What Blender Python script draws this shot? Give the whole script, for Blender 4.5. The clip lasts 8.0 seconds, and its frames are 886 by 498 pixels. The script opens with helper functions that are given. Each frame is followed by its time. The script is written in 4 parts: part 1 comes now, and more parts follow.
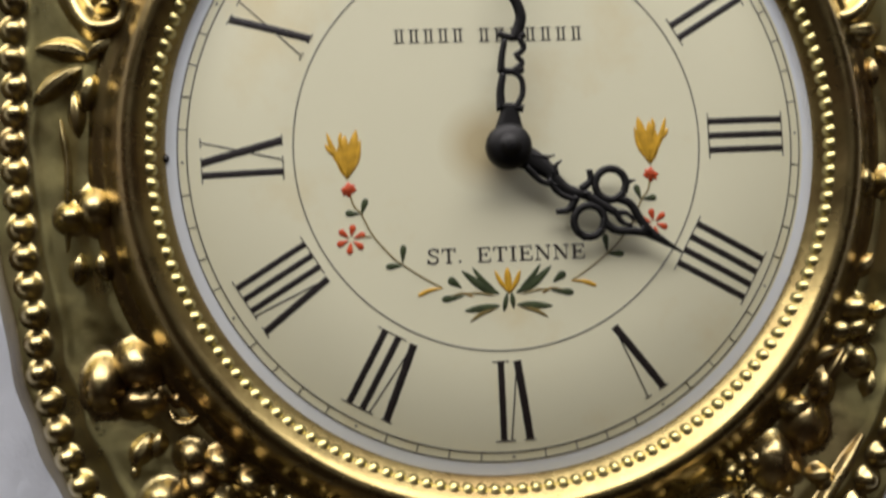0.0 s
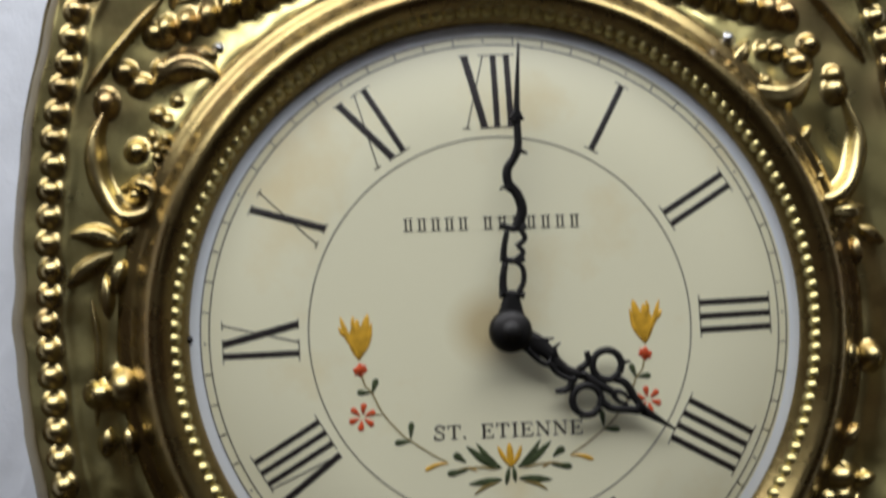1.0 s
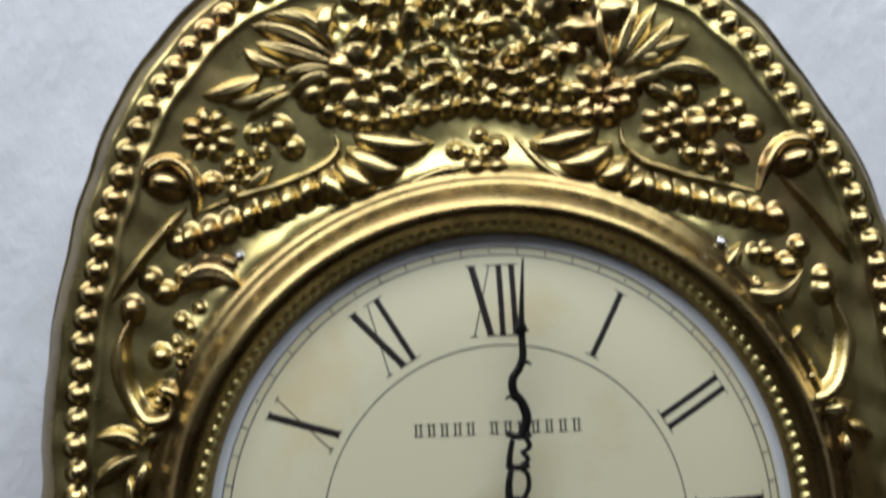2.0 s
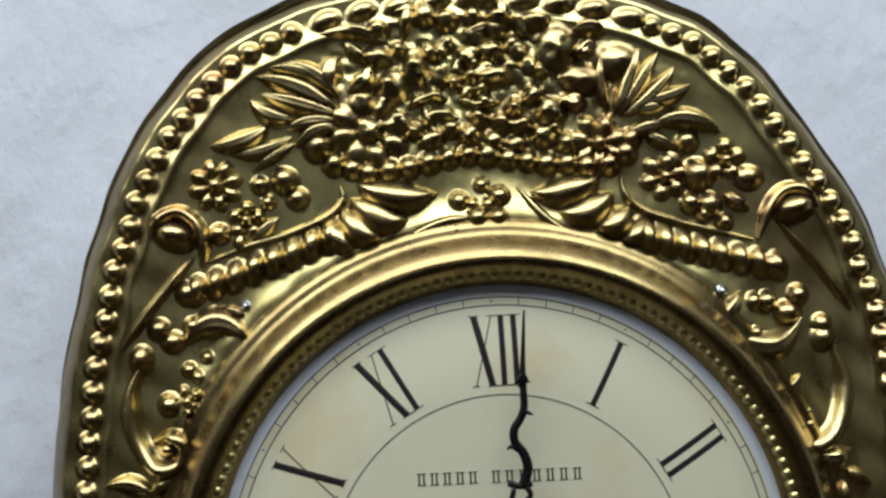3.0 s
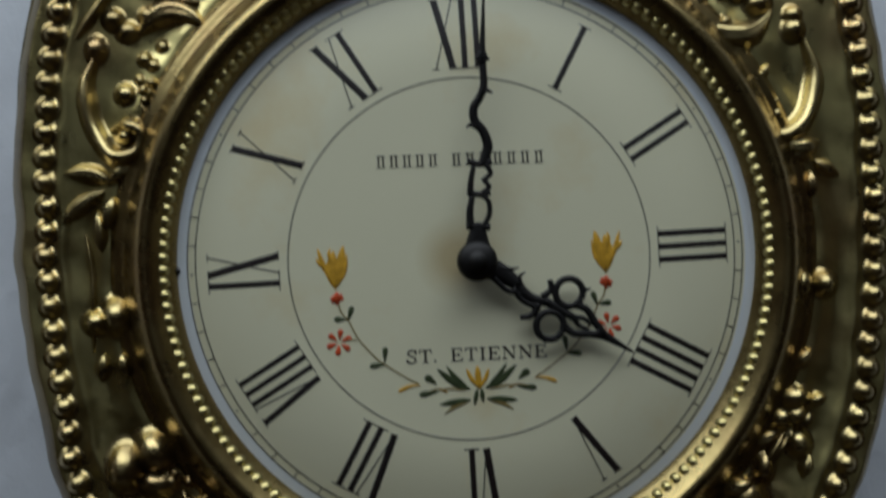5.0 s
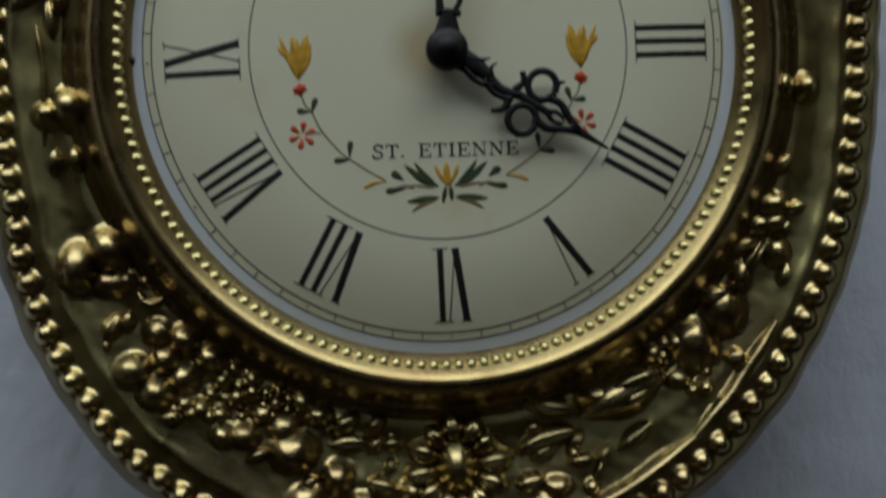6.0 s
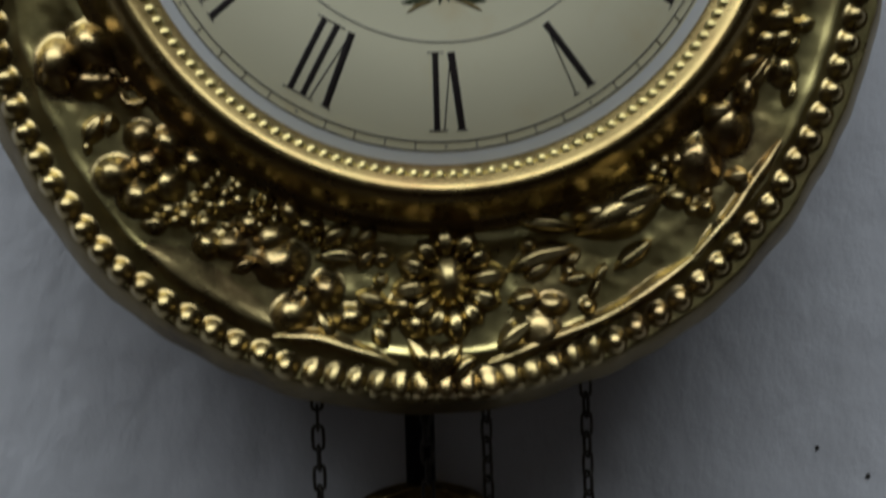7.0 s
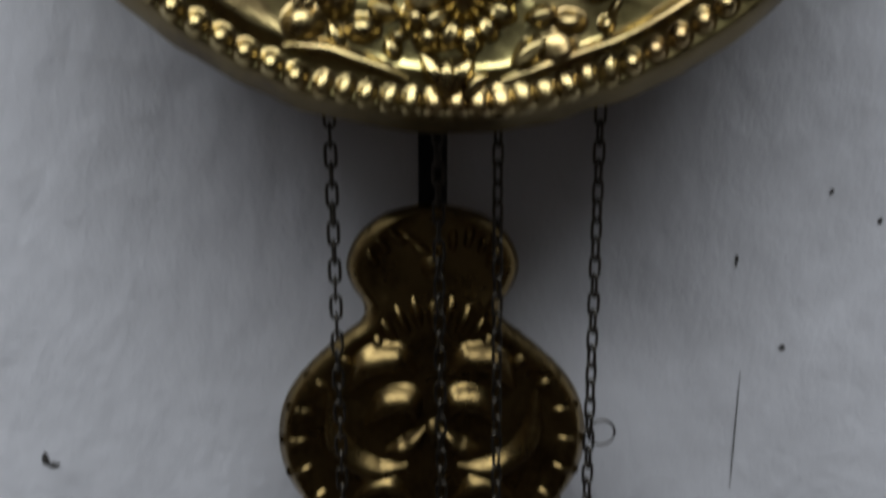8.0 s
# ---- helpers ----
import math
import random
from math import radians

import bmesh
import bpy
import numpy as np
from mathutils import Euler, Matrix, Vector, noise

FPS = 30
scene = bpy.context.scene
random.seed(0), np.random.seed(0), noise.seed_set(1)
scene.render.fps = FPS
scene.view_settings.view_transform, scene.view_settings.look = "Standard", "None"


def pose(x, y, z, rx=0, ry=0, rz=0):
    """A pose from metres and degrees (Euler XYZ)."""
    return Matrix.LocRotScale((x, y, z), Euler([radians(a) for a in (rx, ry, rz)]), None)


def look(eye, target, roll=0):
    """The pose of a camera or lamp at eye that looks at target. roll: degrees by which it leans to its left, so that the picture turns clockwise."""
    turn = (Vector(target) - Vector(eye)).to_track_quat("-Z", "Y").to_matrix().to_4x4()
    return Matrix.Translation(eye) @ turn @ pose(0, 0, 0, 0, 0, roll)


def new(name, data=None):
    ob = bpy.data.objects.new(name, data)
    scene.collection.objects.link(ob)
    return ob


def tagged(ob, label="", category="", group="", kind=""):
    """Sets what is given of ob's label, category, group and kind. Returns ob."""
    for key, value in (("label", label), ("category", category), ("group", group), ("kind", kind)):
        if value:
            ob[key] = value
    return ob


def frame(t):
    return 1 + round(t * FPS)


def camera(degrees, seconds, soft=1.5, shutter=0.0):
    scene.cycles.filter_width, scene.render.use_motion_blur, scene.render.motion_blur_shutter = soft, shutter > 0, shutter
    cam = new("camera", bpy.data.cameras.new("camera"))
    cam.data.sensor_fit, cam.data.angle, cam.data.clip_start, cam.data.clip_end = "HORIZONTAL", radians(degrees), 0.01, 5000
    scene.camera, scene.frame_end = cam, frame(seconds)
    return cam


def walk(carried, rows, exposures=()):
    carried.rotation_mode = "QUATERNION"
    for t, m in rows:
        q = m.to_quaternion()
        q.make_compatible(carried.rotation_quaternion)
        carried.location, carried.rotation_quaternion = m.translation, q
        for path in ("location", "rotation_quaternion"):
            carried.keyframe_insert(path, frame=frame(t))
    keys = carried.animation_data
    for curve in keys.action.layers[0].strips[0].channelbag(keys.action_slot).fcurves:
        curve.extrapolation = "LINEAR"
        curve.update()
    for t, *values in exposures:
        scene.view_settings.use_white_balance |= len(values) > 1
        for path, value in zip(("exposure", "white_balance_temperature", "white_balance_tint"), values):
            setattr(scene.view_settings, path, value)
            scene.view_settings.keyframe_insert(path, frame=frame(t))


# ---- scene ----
cam = camera(50.0, 8.0, soft=2.6, shutter=0.5)
PATH = [
    (0, (-0.032, -0.29, 1.572), (0.12, 1.704, 1.609), -3.3),
    (0.5, (-0.031, -0.297, 1.588), (0.111, 1.697, 1.652), -3.1),
    (1, (-0.029, -0.306, 1.609), (0.096, 1.688, 1.706), -3.1),
    (1.5, (-0.029, -0.315, 1.634), (0.093, 1.678, 1.753), -3.1),
    (2, (-0.029, -0.322, 1.653), (0.093, 1.667, 1.827), -3.1),
    (2.2, (-0.031, -0.324, 1.66), (0.102, 1.663, 1.85), -3.1),
    (3.5, (-0.023, -0.328, 1.668), (0.055, 1.665, 1.821), -3.3),
    (4, (-0.021, -0.326, 1.64), (0.051, 1.668, 1.775), -3.5),
    (4.5, (-0.017, -0.324, 1.622), (0.047, 1.674, 1.676), -3.5),
    (5.8, (-0.017, -0.313, 1.562), (0.096, 1.684, 1.538), -3.2),
    (6, (-0.016, -0.311, 1.554), (0.099, 1.685, 1.51), -3.0),
    (6.5, (-0.017, -0.307, 1.535), (0.118, 1.686, 1.45), -2.6),
    (7, (-0.018, -0.304, 1.515), (0.112, 1.687, 1.387), -2.0),
    (7.5, (-0.016, -0.302, 1.505), (0.072, 1.674, 1.208), -1.6),
    (8, (-0.012, -0.305, 1.499), (0.031, 1.608, 0.917), -0.4),
]
EXPOSURES = [(0.0, -0.65, 6850, 14), (1.0, -0.8, 6450, 11), (2.2, -0.95, 6300, 9), (3.5, -1.1, 6050, 6), (4.5, -1.6, 5980, 5), (5.8, -1.88, 5950, 4), (6.5, -1.75, 6100, 5), (7.0, -1.58, 6300, 7), (7.5, -1.22, 6550, 9), (8.0, -0.95, 6450, 10)]
walk(cam, [(t, look(e, g, r)) for t, e, g, r in PATH], EXPOSURES)
SKY_X, SKY_Y, SKY_W, SKY_L, SKY_POWER = -0.2, -0.49, 2.2, 0.84, 67.0

MM = 0.001
CZ = 1.6          # height of the dial's centre
WALL_D = 10.0     # the wall's face, in mm behind the zero plane

# ---------------------------------------------------------------- light
world = bpy.data.worlds.new("sky")
scene.world = world
world.use_nodes = True
wn = world.node_tree
sky = wn.nodes.new("ShaderNodeTexSky")
sky.sky_type = "NISHITA"
sky.sun_disc = False
sky.sun_elevation = radians(50)
sky.sun_rotation = radians(200)
wn.links.new(sky.outputs[0], wn.nodes["Background"].inputs[0])
wn.nodes["Background"].inputs[1].default_value = 0.08

def area(name, loc, target, sx, sy, power, color):
    data = bpy.data.lights.new(name, "AREA")
    data.shape, data.size, data.size_y, data.energy, data.color = "RECTANGLE", sx, sy, power, color
    ob = new(name, data)
    ob.matrix_world = look(loc, target)
    return ob

area("skylight_lamp", (SKY_X, SKY_Y, 2.66), (SKY_X, SKY_Y, 0), SKY_W, SKY_L, SKY_POWER, (0.92, 0.96, 1.0))

# ---------------------------------------------------------------- materials
def shader(name):
    mat = bpy.data.materials.new(name)
    mat.use_nodes = True
    return mat, mat.node_tree, mat.node_tree.nodes["Principled BSDF"]

def noise_tex(nt, scale, detail=4.0, rough=0.55, stretch=None):
    co = nt.nodes.new("ShaderNodeTexCoord")
    tex = nt.nodes.new("ShaderNodeTexNoise")
    tex.inputs["Scale"].default_value, tex.inputs["Detail"].default_value = scale, detail
    tex.inputs["Roughness"].default_value = rough
    src = co.outputs["Object"]
    if stretch:
        mp = nt.nodes.new("ShaderNodeMapping")
        mp.inputs["Scale"].default_value = stretch
        nt.links.new(src, mp.inputs[0])
        src = mp.outputs[0]
    nt.links.new(src, tex.inputs["Vector"])
    return tex.outputs[0]

def ramp(nt, value, stops):
    r = nt.nodes.new("ShaderNodeValToRGB")
    e = r.color_ramp.elements
    while len(e) < len(stops):
        e.new(0.5)
    for el, (p, c) in zip(e, stops):
        el.position, el.color = p, (*c, 1) if len(c) == 3 else c
    nt.links.new(value, r.inputs[0])
    return r.outputs[0]

def grey(v):
    return (v, v, v)

def bump(nt, bsdf, pairs):
    last = None
    for value, strength, dist in pairs:
        b = nt.nodes.new("ShaderNodeBump")
        b.inputs["Strength"].default_value, b.inputs["Distance"].default_value = strength, dist
        nt.links.new(value, b.inputs["Height"])
        if last:
            nt.links.new(last, b.inputs["Normal"])
        last = b.outputs[0]
    nt.links.new(last, bsdf.inputs["Normal"])

def metal(name, light, dark, rough_lo, rough_hi, dent=0.0006, copper=False):
    mat, nt, b = shader(name)
    b.inputs["Metallic"].default_value = 1.0
    big, fine = noise_tex(nt, 45, 5), noise_tex(nt, 420, 5)
    mixed = nt.nodes.new("ShaderNodeMath")
    mixed.operation = "MULTIPLY_ADD"
    nt.links.new(fine, mixed.inputs[0])
    mixed.inputs[1].default_value = 0.4
    nt.links.new(big, mixed.inputs[2])
    patina = nt.nodes.new("ShaderNodeMix")
    patina.data_type = "RGBA"
    nt.links.new(ramp(nt, noise_tex(nt, 32, 3), [(0.50, grey(0.0)), (0.72, grey(0.45 if copper else 0.0))]), patina.inputs["Factor"])
    nt.links.new(ramp(nt, mixed.outputs[0], [(0.45, dark), (0.72, light), (0.95, light)]), patina.inputs["A"])
    patina.inputs["B"].default_value = (light[0] * 0.95, light[1] * 0.68, light[2] * 0.75, 1)      # coppery bloom under the old lacquer
    nt.links.new(patina.outputs["Result"], b.inputs["Base Color"])
    nt.links.new(ramp(nt, noise_tex(nt, 110, 6), [(0.3, grey(rough_lo)), (0.75, grey(rough_hi))]), b.inputs["Roughness"])
    bump(nt, b, [(noise_tex(nt, 160, 3), 0.35, dent), (noise_tex(nt, 900, 2), 0.12, 0.0002)])
    return mat

BRASS = metal("pressed_brass", (0.62, 0.53, 0.225), (0.40, 0.32, 0.12), 0.26, 0.40, 0.0003, copper=True)
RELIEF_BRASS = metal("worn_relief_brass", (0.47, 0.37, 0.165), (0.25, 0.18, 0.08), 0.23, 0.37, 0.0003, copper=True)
# rim brass with the shade of its down-turned roll put into the colour
RIM_BRASS = metal("shaded_rim_brass", (0.24, 0.18, 0.075), (0.11, 0.075, 0.035), 0.38, 0.5, 0.0003)
BEZEL_BRASS = metal("polished_brass", (0.33, 0.245, 0.10), (0.19, 0.13, 0.052), 0.23, 0.35, 0.0002, copper=True)
BOB_BRASS = metal("tarnished_brass", (0.27, 0.19, 0.075), (0.09, 0.06, 0.026), 0.24, 0.38)
CHAIN_STEEL = metal("dark_chain_steel", (0.10, 0.09, 0.075), (0.04, 0.035, 0.03), 0.35, 0.55, 0.0001)
NAIL_STEEL = metal("grey_nail_steel", (0.50, 0.50, 0.52), (0.30, 0.30, 0.31), 0.25, 0.4, 0.0001)
BLACK_STEEL = metal("blackened_steel", (0.035, 0.033, 0.032), (0.02, 0.018, 0.018), 0.5, 0.65, 0.0001)

def plain(name, color, rough, vary=0.25, scale=300, metallic=0.0):
    mat, nt, b = shader(name)
    lo = tuple(c * (1 - vary) for c in color)
    nt.links.new(ramp(nt, noise_tex(nt, scale, 5), [(0.3, lo), (0.7, color)]), b.inputs["Base Color"])
    b.inputs["Roughness"].default_value = rough
    b.inputs["Metallic"].default_value = metallic
    return mat

def enamel(name, color, stain, rough):
    mat, nt, b = shader(name)
    stains = ramp(nt, noise_tex(nt, 28, 5, 0.6), [(0.35, color), (0.54, color), (0.74, stain)])
    # rust bloom that crept from the arbor hole
    co = nt.nodes.new("ShaderNodeTexCoord")
    mp = nt.nodes.new("ShaderNodeMapping")
    mp.inputs["Location"].default_value = (0.0035, 0.0, -0.0002)
    nt.links.new(co.outputs["Object"], mp.inputs[0])
    ln = nt.nodes.new("ShaderNodeVectorMath")
    ln.operation = "LENGTH"
    flat = nt.nodes.new("ShaderNodeVectorMath")
    flat.operation = "MULTIPLY"
    flat.inputs[1].default_value = (1, 0, 1)
    nt.links.new(mp.outputs[0], flat.inputs[0])
    nt.links.new(flat.outputs[0], ln.inputs[0])
    mask = ramp(nt, ln.outputs["Value"], [(0.0045, grey(0.7)), (0.0105, grey(0.0))])
    mix = nt.nodes.new("ShaderNodeMix")
    mix.data_type = "RGBA"
    nt.links.new(mask, mix.inputs["Factor"])
    nt.links.new(stains, mix.inputs["A"])
    mix.inputs["B"].default_value = (0.50, 0.36, 0.14, 1)
    nt.links.new(mix.outputs["Result"], b.inputs["Base Color"])
    b.inputs["Roughness"].default_value = rough
    b.inputs["Coat Weight"].default_value = 1.0
    b.inputs["Coat Roughness"].default_value = 0.42
    b.inputs["Coat IOR"].default_value = 1.8
    bump(nt, b, [(noise_tex(nt, 60, 2), 0.05, 0.0006)])
    return mat

CREAM = enamel("cream_enamel", (0.84, 0.79, 0.55), (0.78, 0.66, 0.38), 0.30)
WHITE = enamel("white_enamel", (0.86, 0.89, 0.93), (0.80, 0.83, 0.84), 0.20)
INK = plain("black_brown_ink", (0.016, 0.010, 0.009), 0.5)
GREY_INK = plain("faded_grey_ink", (0.10, 0.09, 0.075), 0.45)
OCHRE = plain("ochre_paint", (0.74, 0.40, 0.03), 0.45, 0.4, 500)
RED = plain("red_paint", (0.66, 0.085, 0.02), 0.45, 0.3, 500)
GREEN = plain("dark_green_paint", (0.060, 0.080, 0.030), 0.45, 0.5, 500)
OLIVE = plain("olive_brown_paint", (0.24, 0.17, 0.045), 0.45, 0.3, 500)
WOOD = plain("dark_case_wood", (0.05, 0.03, 0.02), 0.6, 0.4, 60)

def plaster(name, color):
    mat, nt, b = shader(name)
    hi = color
    lo = tuple(c * 0.90 for c in color)
    nt.links.new(ramp(nt, noise_tex(nt, 9, 6, 0.6), [(0.35, lo), (0.65, hi)]), b.inputs["Base Color"])
    b.inputs["Roughness"].default_value = 0.85
    bump(nt, b, [(noise_tex(nt, 22, 4, 0.5, (1.0, 1.0, 0.6)), 0.65, 0.005), (noise_tex(nt, 130, 5, 0.68, (1.0, 1.0, 0.6)), 0.42, 0.0011), (noise_tex(nt, 700, 3), 0.25, 0.0003)])
    return mat

PLASTER = plaster("white_plaster", (0.80, 0.81, 0.85))
ROOM_PAINT = plaster("warm_room_paint", (0.10, 0.07, 0.05))
CEILING_PAINT = plaster("ceiling_paint", (0.60, 0.59, 0.56))
BROWN_PAINT = plaster("brown_room_paint", (0.11, 0.09, 0.07))
FLOOR_WOOD = plain("brown_floor", (0.035, 0.02, 0.012), 0.5, 0.4, 8)
CHIP = plain("dark_chip", (0.06, 0.055, 0.05), 0.9)

# ---------------------------------------------------------------- building helpers
def at(x, z, d):
    """Millimetres on the clock's face, and in front of the zero plane, to metres."""
    return Vector((x * MM, -d * MM, CZ + z * MM))

def part(name, bm, material, parent, label="", smooth=True):
    me = bpy.data.meshes.new(name)
    bm.to_mesh(me)
    bm.free()
    me.materials.append(material)
    if smooth:
        me.shade_smooth()
    ob = new(name, me)
    ob.parent = parent
    if label:
        ob["label"] = label
    return ob

def empty(name, label, category, group=""):
    ob = new(name)
    ob.empty_display_size = 0.02
    return tagged(ob, label, category, group)

def box(bm, lo, hi):
    vs = [bm.verts.new((x, y, z)) for x in (lo[0], hi[0]) for y in (lo[1], hi[1]) for z in (lo[2], hi[2])]
    for f in ((0, 1, 3, 2), (4, 6, 7, 5), (0, 4, 5, 1), (2, 3, 7, 6), (0, 2, 6, 4), (1, 5, 7, 3)):
        bm.faces.new([vs[i] for i in f])

def structure(name, boxes, material, label):
    bm = bmesh.new()
    for lo, hi in boxes:
        box(bm, lo, hi)
    ob = part(name, bm, material, None, smooth=False)
    return tagged(ob, label, name.split("_")[0], kind="structure")

def smooth_path(pts, n=6):
    """Catmull-Rom through the points."""
    if len(pts) < 3:
        return [(pts[0][0] + (pts[1][0] - pts[0][0]) * i / n, pts[0][1] + (pts[1][1] - pts[0][1]) * i / n) for i in range(n + 1)]
    p = [np.array(q, float) for q in pts]
    p = [2 * p[0] - p[1]] + p + [2 * p[-1] - p[-2]]
    res = []
    for i in range(1, len(p) - 2):
        a, b, c, d = p[i - 1 : i + 3]
        for k in range(n):
            t = k / n
            res.append(tuple(0.5 * (2 * b + (c - a) * t + (2 * a - 5 * b + 4 * c - d) * t * t + (3 * b - a - 3 * c + d) * t**3)))
    res.append(tuple(p[-2]))
    return res

def grid_faces(bm, rows, close=False):
    for a, b in zip(rows, rows[1:]):
        n = len(a)
        for j in range(n if close else n - 1):
            k = (j + 1) % n
            bm.faces.new((a[j], a[k], b[k], b[j]))

def lathe(bm, profile, seg=160, cx=0.0, cz=0.0, wobble=0.0):
    """Turns (radius, d) pairs round the dial's axis."""
    rows = []
    for r, d in profile:
        rows.append([bm.verts.new(at(cx + r * math.cos(2 * math.pi * k / seg), cz + r * math.sin(2 * math.pi * k / seg),
                                     d + wobble * math.sin(6 * math.pi * k / seg + r))) for k in range(seg)])
    grid_faces(bm, rows, True)
    return rows

# ---------------------------------------------------------------- the plate's form
LEFT = [(0, 175), (18, 176), (25, 174), (30, 171), (36, 164.5), (41.4, 159), (48.3, 150), (58.5, 139.2), (70, 130.5), (81, 125), (91, 124),
        (97, 124), (106, 126), (113, 130), (120, 133.6), (127, 136.5), (132, 138.6), (141, 142), (149, 142.6), (162, 144.2), (176, 144.2)]
RIGHT = [(0, 175), (16, 174.5), (24, 172.5), (30.4, 167.8), (35.7, 161.5), (40.6, 156.5), (49.4, 150), (60, 140.5), (70, 132.5), (80, 127), (90, 124), (100, 123.6),
         (110, 125.5), (118.5, 127.6), (127, 129.6), (134.6, 131.8), (141, 134), (149.7, 137.2), (157.5, 139.4), (168, 141.8), (176, 143.8)]
ANG = np.arange(0, 360, 0.5)
_half = [np.interp(ANG[:361], *np.array(side).T) + np.interp(ANG[:361], (0, 140, 172), (3.0, 3.0, 1.2)) for side in (LEFT, RIGHT)]
_ring = np.concatenate([_half[0], _half[1][1:360][::-1]])
_ker = np.exp(-np.linspace(-2, 2, 17) ** 2)
_ring = _ring + 1.3 * np.exp(-(((ANG - 84) / 24) ** 2)) - 2.8 * np.exp(-(((ANG - 130) / 26) ** 2)) + 1.8 * np.exp(-(((ANG - 216) / 22) ** 2))
_ring = np.convolve(np.concatenate([_ring[-8:], _ring, _ring[:8]]), _ker / _ker.sum(), "valid")
_ring = _ring + 0.25 * np.sin(np.radians(ANG) * 47) * np.sin(np.radians(ANG) * 5 + 0.7) + 0.15 * np.sin(np.radians(ANG) * 29 + 1.3)      # hand-trimmed edge
_slope = (np.roll(_ring, -1) - np.roll(_ring, 1)) / radians(1.0) / _ring
_face = 1 / np.sqrt(1 + _slope**2)

def edge_radius(phi):
    """Radius of the plate's edge at phi degrees from the top, counted to the left."""
    return np.interp(np.mod(phi, 360), np.append(ANG, 360), np.append(_ring, _ring[0]))

def edge_face(phi):
    return np.interp(np.mod(phi, 360), np.append(ANG, 360), np.append(_face, _face[0]))

def plate_d(x, z):
    """How far the pressed sheet stands forward at a place of the face, in mm."""
    x, z = np.asarray(x, float), np.asarray(z, float)
    r, phi = np.hypot(x, z), np.degrees(np.arctan2(-x, z))
    s = np.clip((edge_radius(phi) - r) * edge_face(phi), 0, 99)
    d = 44.5 + 12.0 * (1 - (1 - np.clip(s / 7.5, 0, 1)) ** 1.3)          # steep rolled rim
    d = d - 0.9 * np.exp(-(((s - 12.0) / 3.4) ** 2))                    # channel of the beads
    d = d + 0.6 * np.exp(-(((s - 17.6) / 1.2) ** 2))                   # fillet inside the beads
    inner = np.clip((s - 18.5) / 5, 0, 1) * np.clip((r - 98) / 5, 0, 1)
    d = d - 1.1 * (1 - np.exp(-np.clip(np.minimum(s - 18.0, r - 100.0), 0, 40) / 3.5))   # dished ground
    d = d + 1.9 * np.exp(-(((r - 97.5) / 6.0) ** 2))                   # swelling towards the ring
    low, basket = np.clip((-z - 15) / 25, 0, 1), np.exp(-(((x + 1) / 44) ** 4) - ((z - 139) / 19) ** 4)
    bed = sum(np.sin(x * a + z * b + c) for a, b, c in ((0.9, 0.5, 0.3), (-0.6, 1.0, 1.9), (1.3, -0.4, 4.0), (0.35, 1.5, 2.2), (-1.1, -0.9, 5.1)))
    d = d + inner * (0.05 * low + 0.3 * basket) * bed                  # crumpled ground between the flowers
    d = d + (1.5 - 0.033 * np.clip(z, -140, 110)) * np.clip((r - 94) / 20, 0, 1)   # the sheet hangs out at its foot
    d = d - 0.0009 * np.clip(z - 100, 0, 80) ** 2                        # and bows back at its crown
    d = d + 0.0016 * np.clip(-z - 100, 0, 50) ** 2                      # and out at its foot
    d = d + 0.3 * np.sin(x * 0.31 + z * 0.17) * np.sin(z * 0.27 - x * 0.12) + 0.18 * inner * np.sin(x * 0.13 - z * 0.19 + 1.0)
    return d

def build_plate(parent):
    bm = bmesh.new()
    seg, rows = 900, []
    us = np.concatenate([np.linspace(0, 0.62, 34)[:-1], np.linspace(0.62, 1, 56)])
    for k in range(seg):
        phi = 360 * k / seg
        ro = float(edge_radius(phi))
        r = 92 + (ro - 92) * us
        x, z = -r * math.sin(radians(phi)), r * math.cos(radians(phi))
        d = plate_d(x, z)
        jag = 0.5 * math.sin(k * 0.21) + 0.4 * math.sin(k * 0.077 + 1)
        row = [bm.verts.new(at(a, b, c)) for a, b, c in zip(x, z, d)]
        for grow, dd in ((0.2, 44), (0.3, 43), (0.3 + 0.4 * jag, 41 + jag)):
            row.append(bm.verts.new(at(-(ro + grow) * math.sin(radians(phi)), (ro + grow) * math.cos(radians(phi)), dd)))
        rows.append(row)
    rows.append(rows[0])
    grid_faces(bm, rows)
    bmesh.ops.recalc_face_normals(bm, faces=bm.faces)
    # the outer roll gets the brass that is darkened to stand for shade
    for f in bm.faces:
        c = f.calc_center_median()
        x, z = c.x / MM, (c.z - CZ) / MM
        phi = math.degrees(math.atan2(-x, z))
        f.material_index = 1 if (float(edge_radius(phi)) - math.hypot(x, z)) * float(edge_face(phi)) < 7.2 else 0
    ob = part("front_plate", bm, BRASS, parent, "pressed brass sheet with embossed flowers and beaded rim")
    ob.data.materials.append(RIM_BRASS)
    return ob

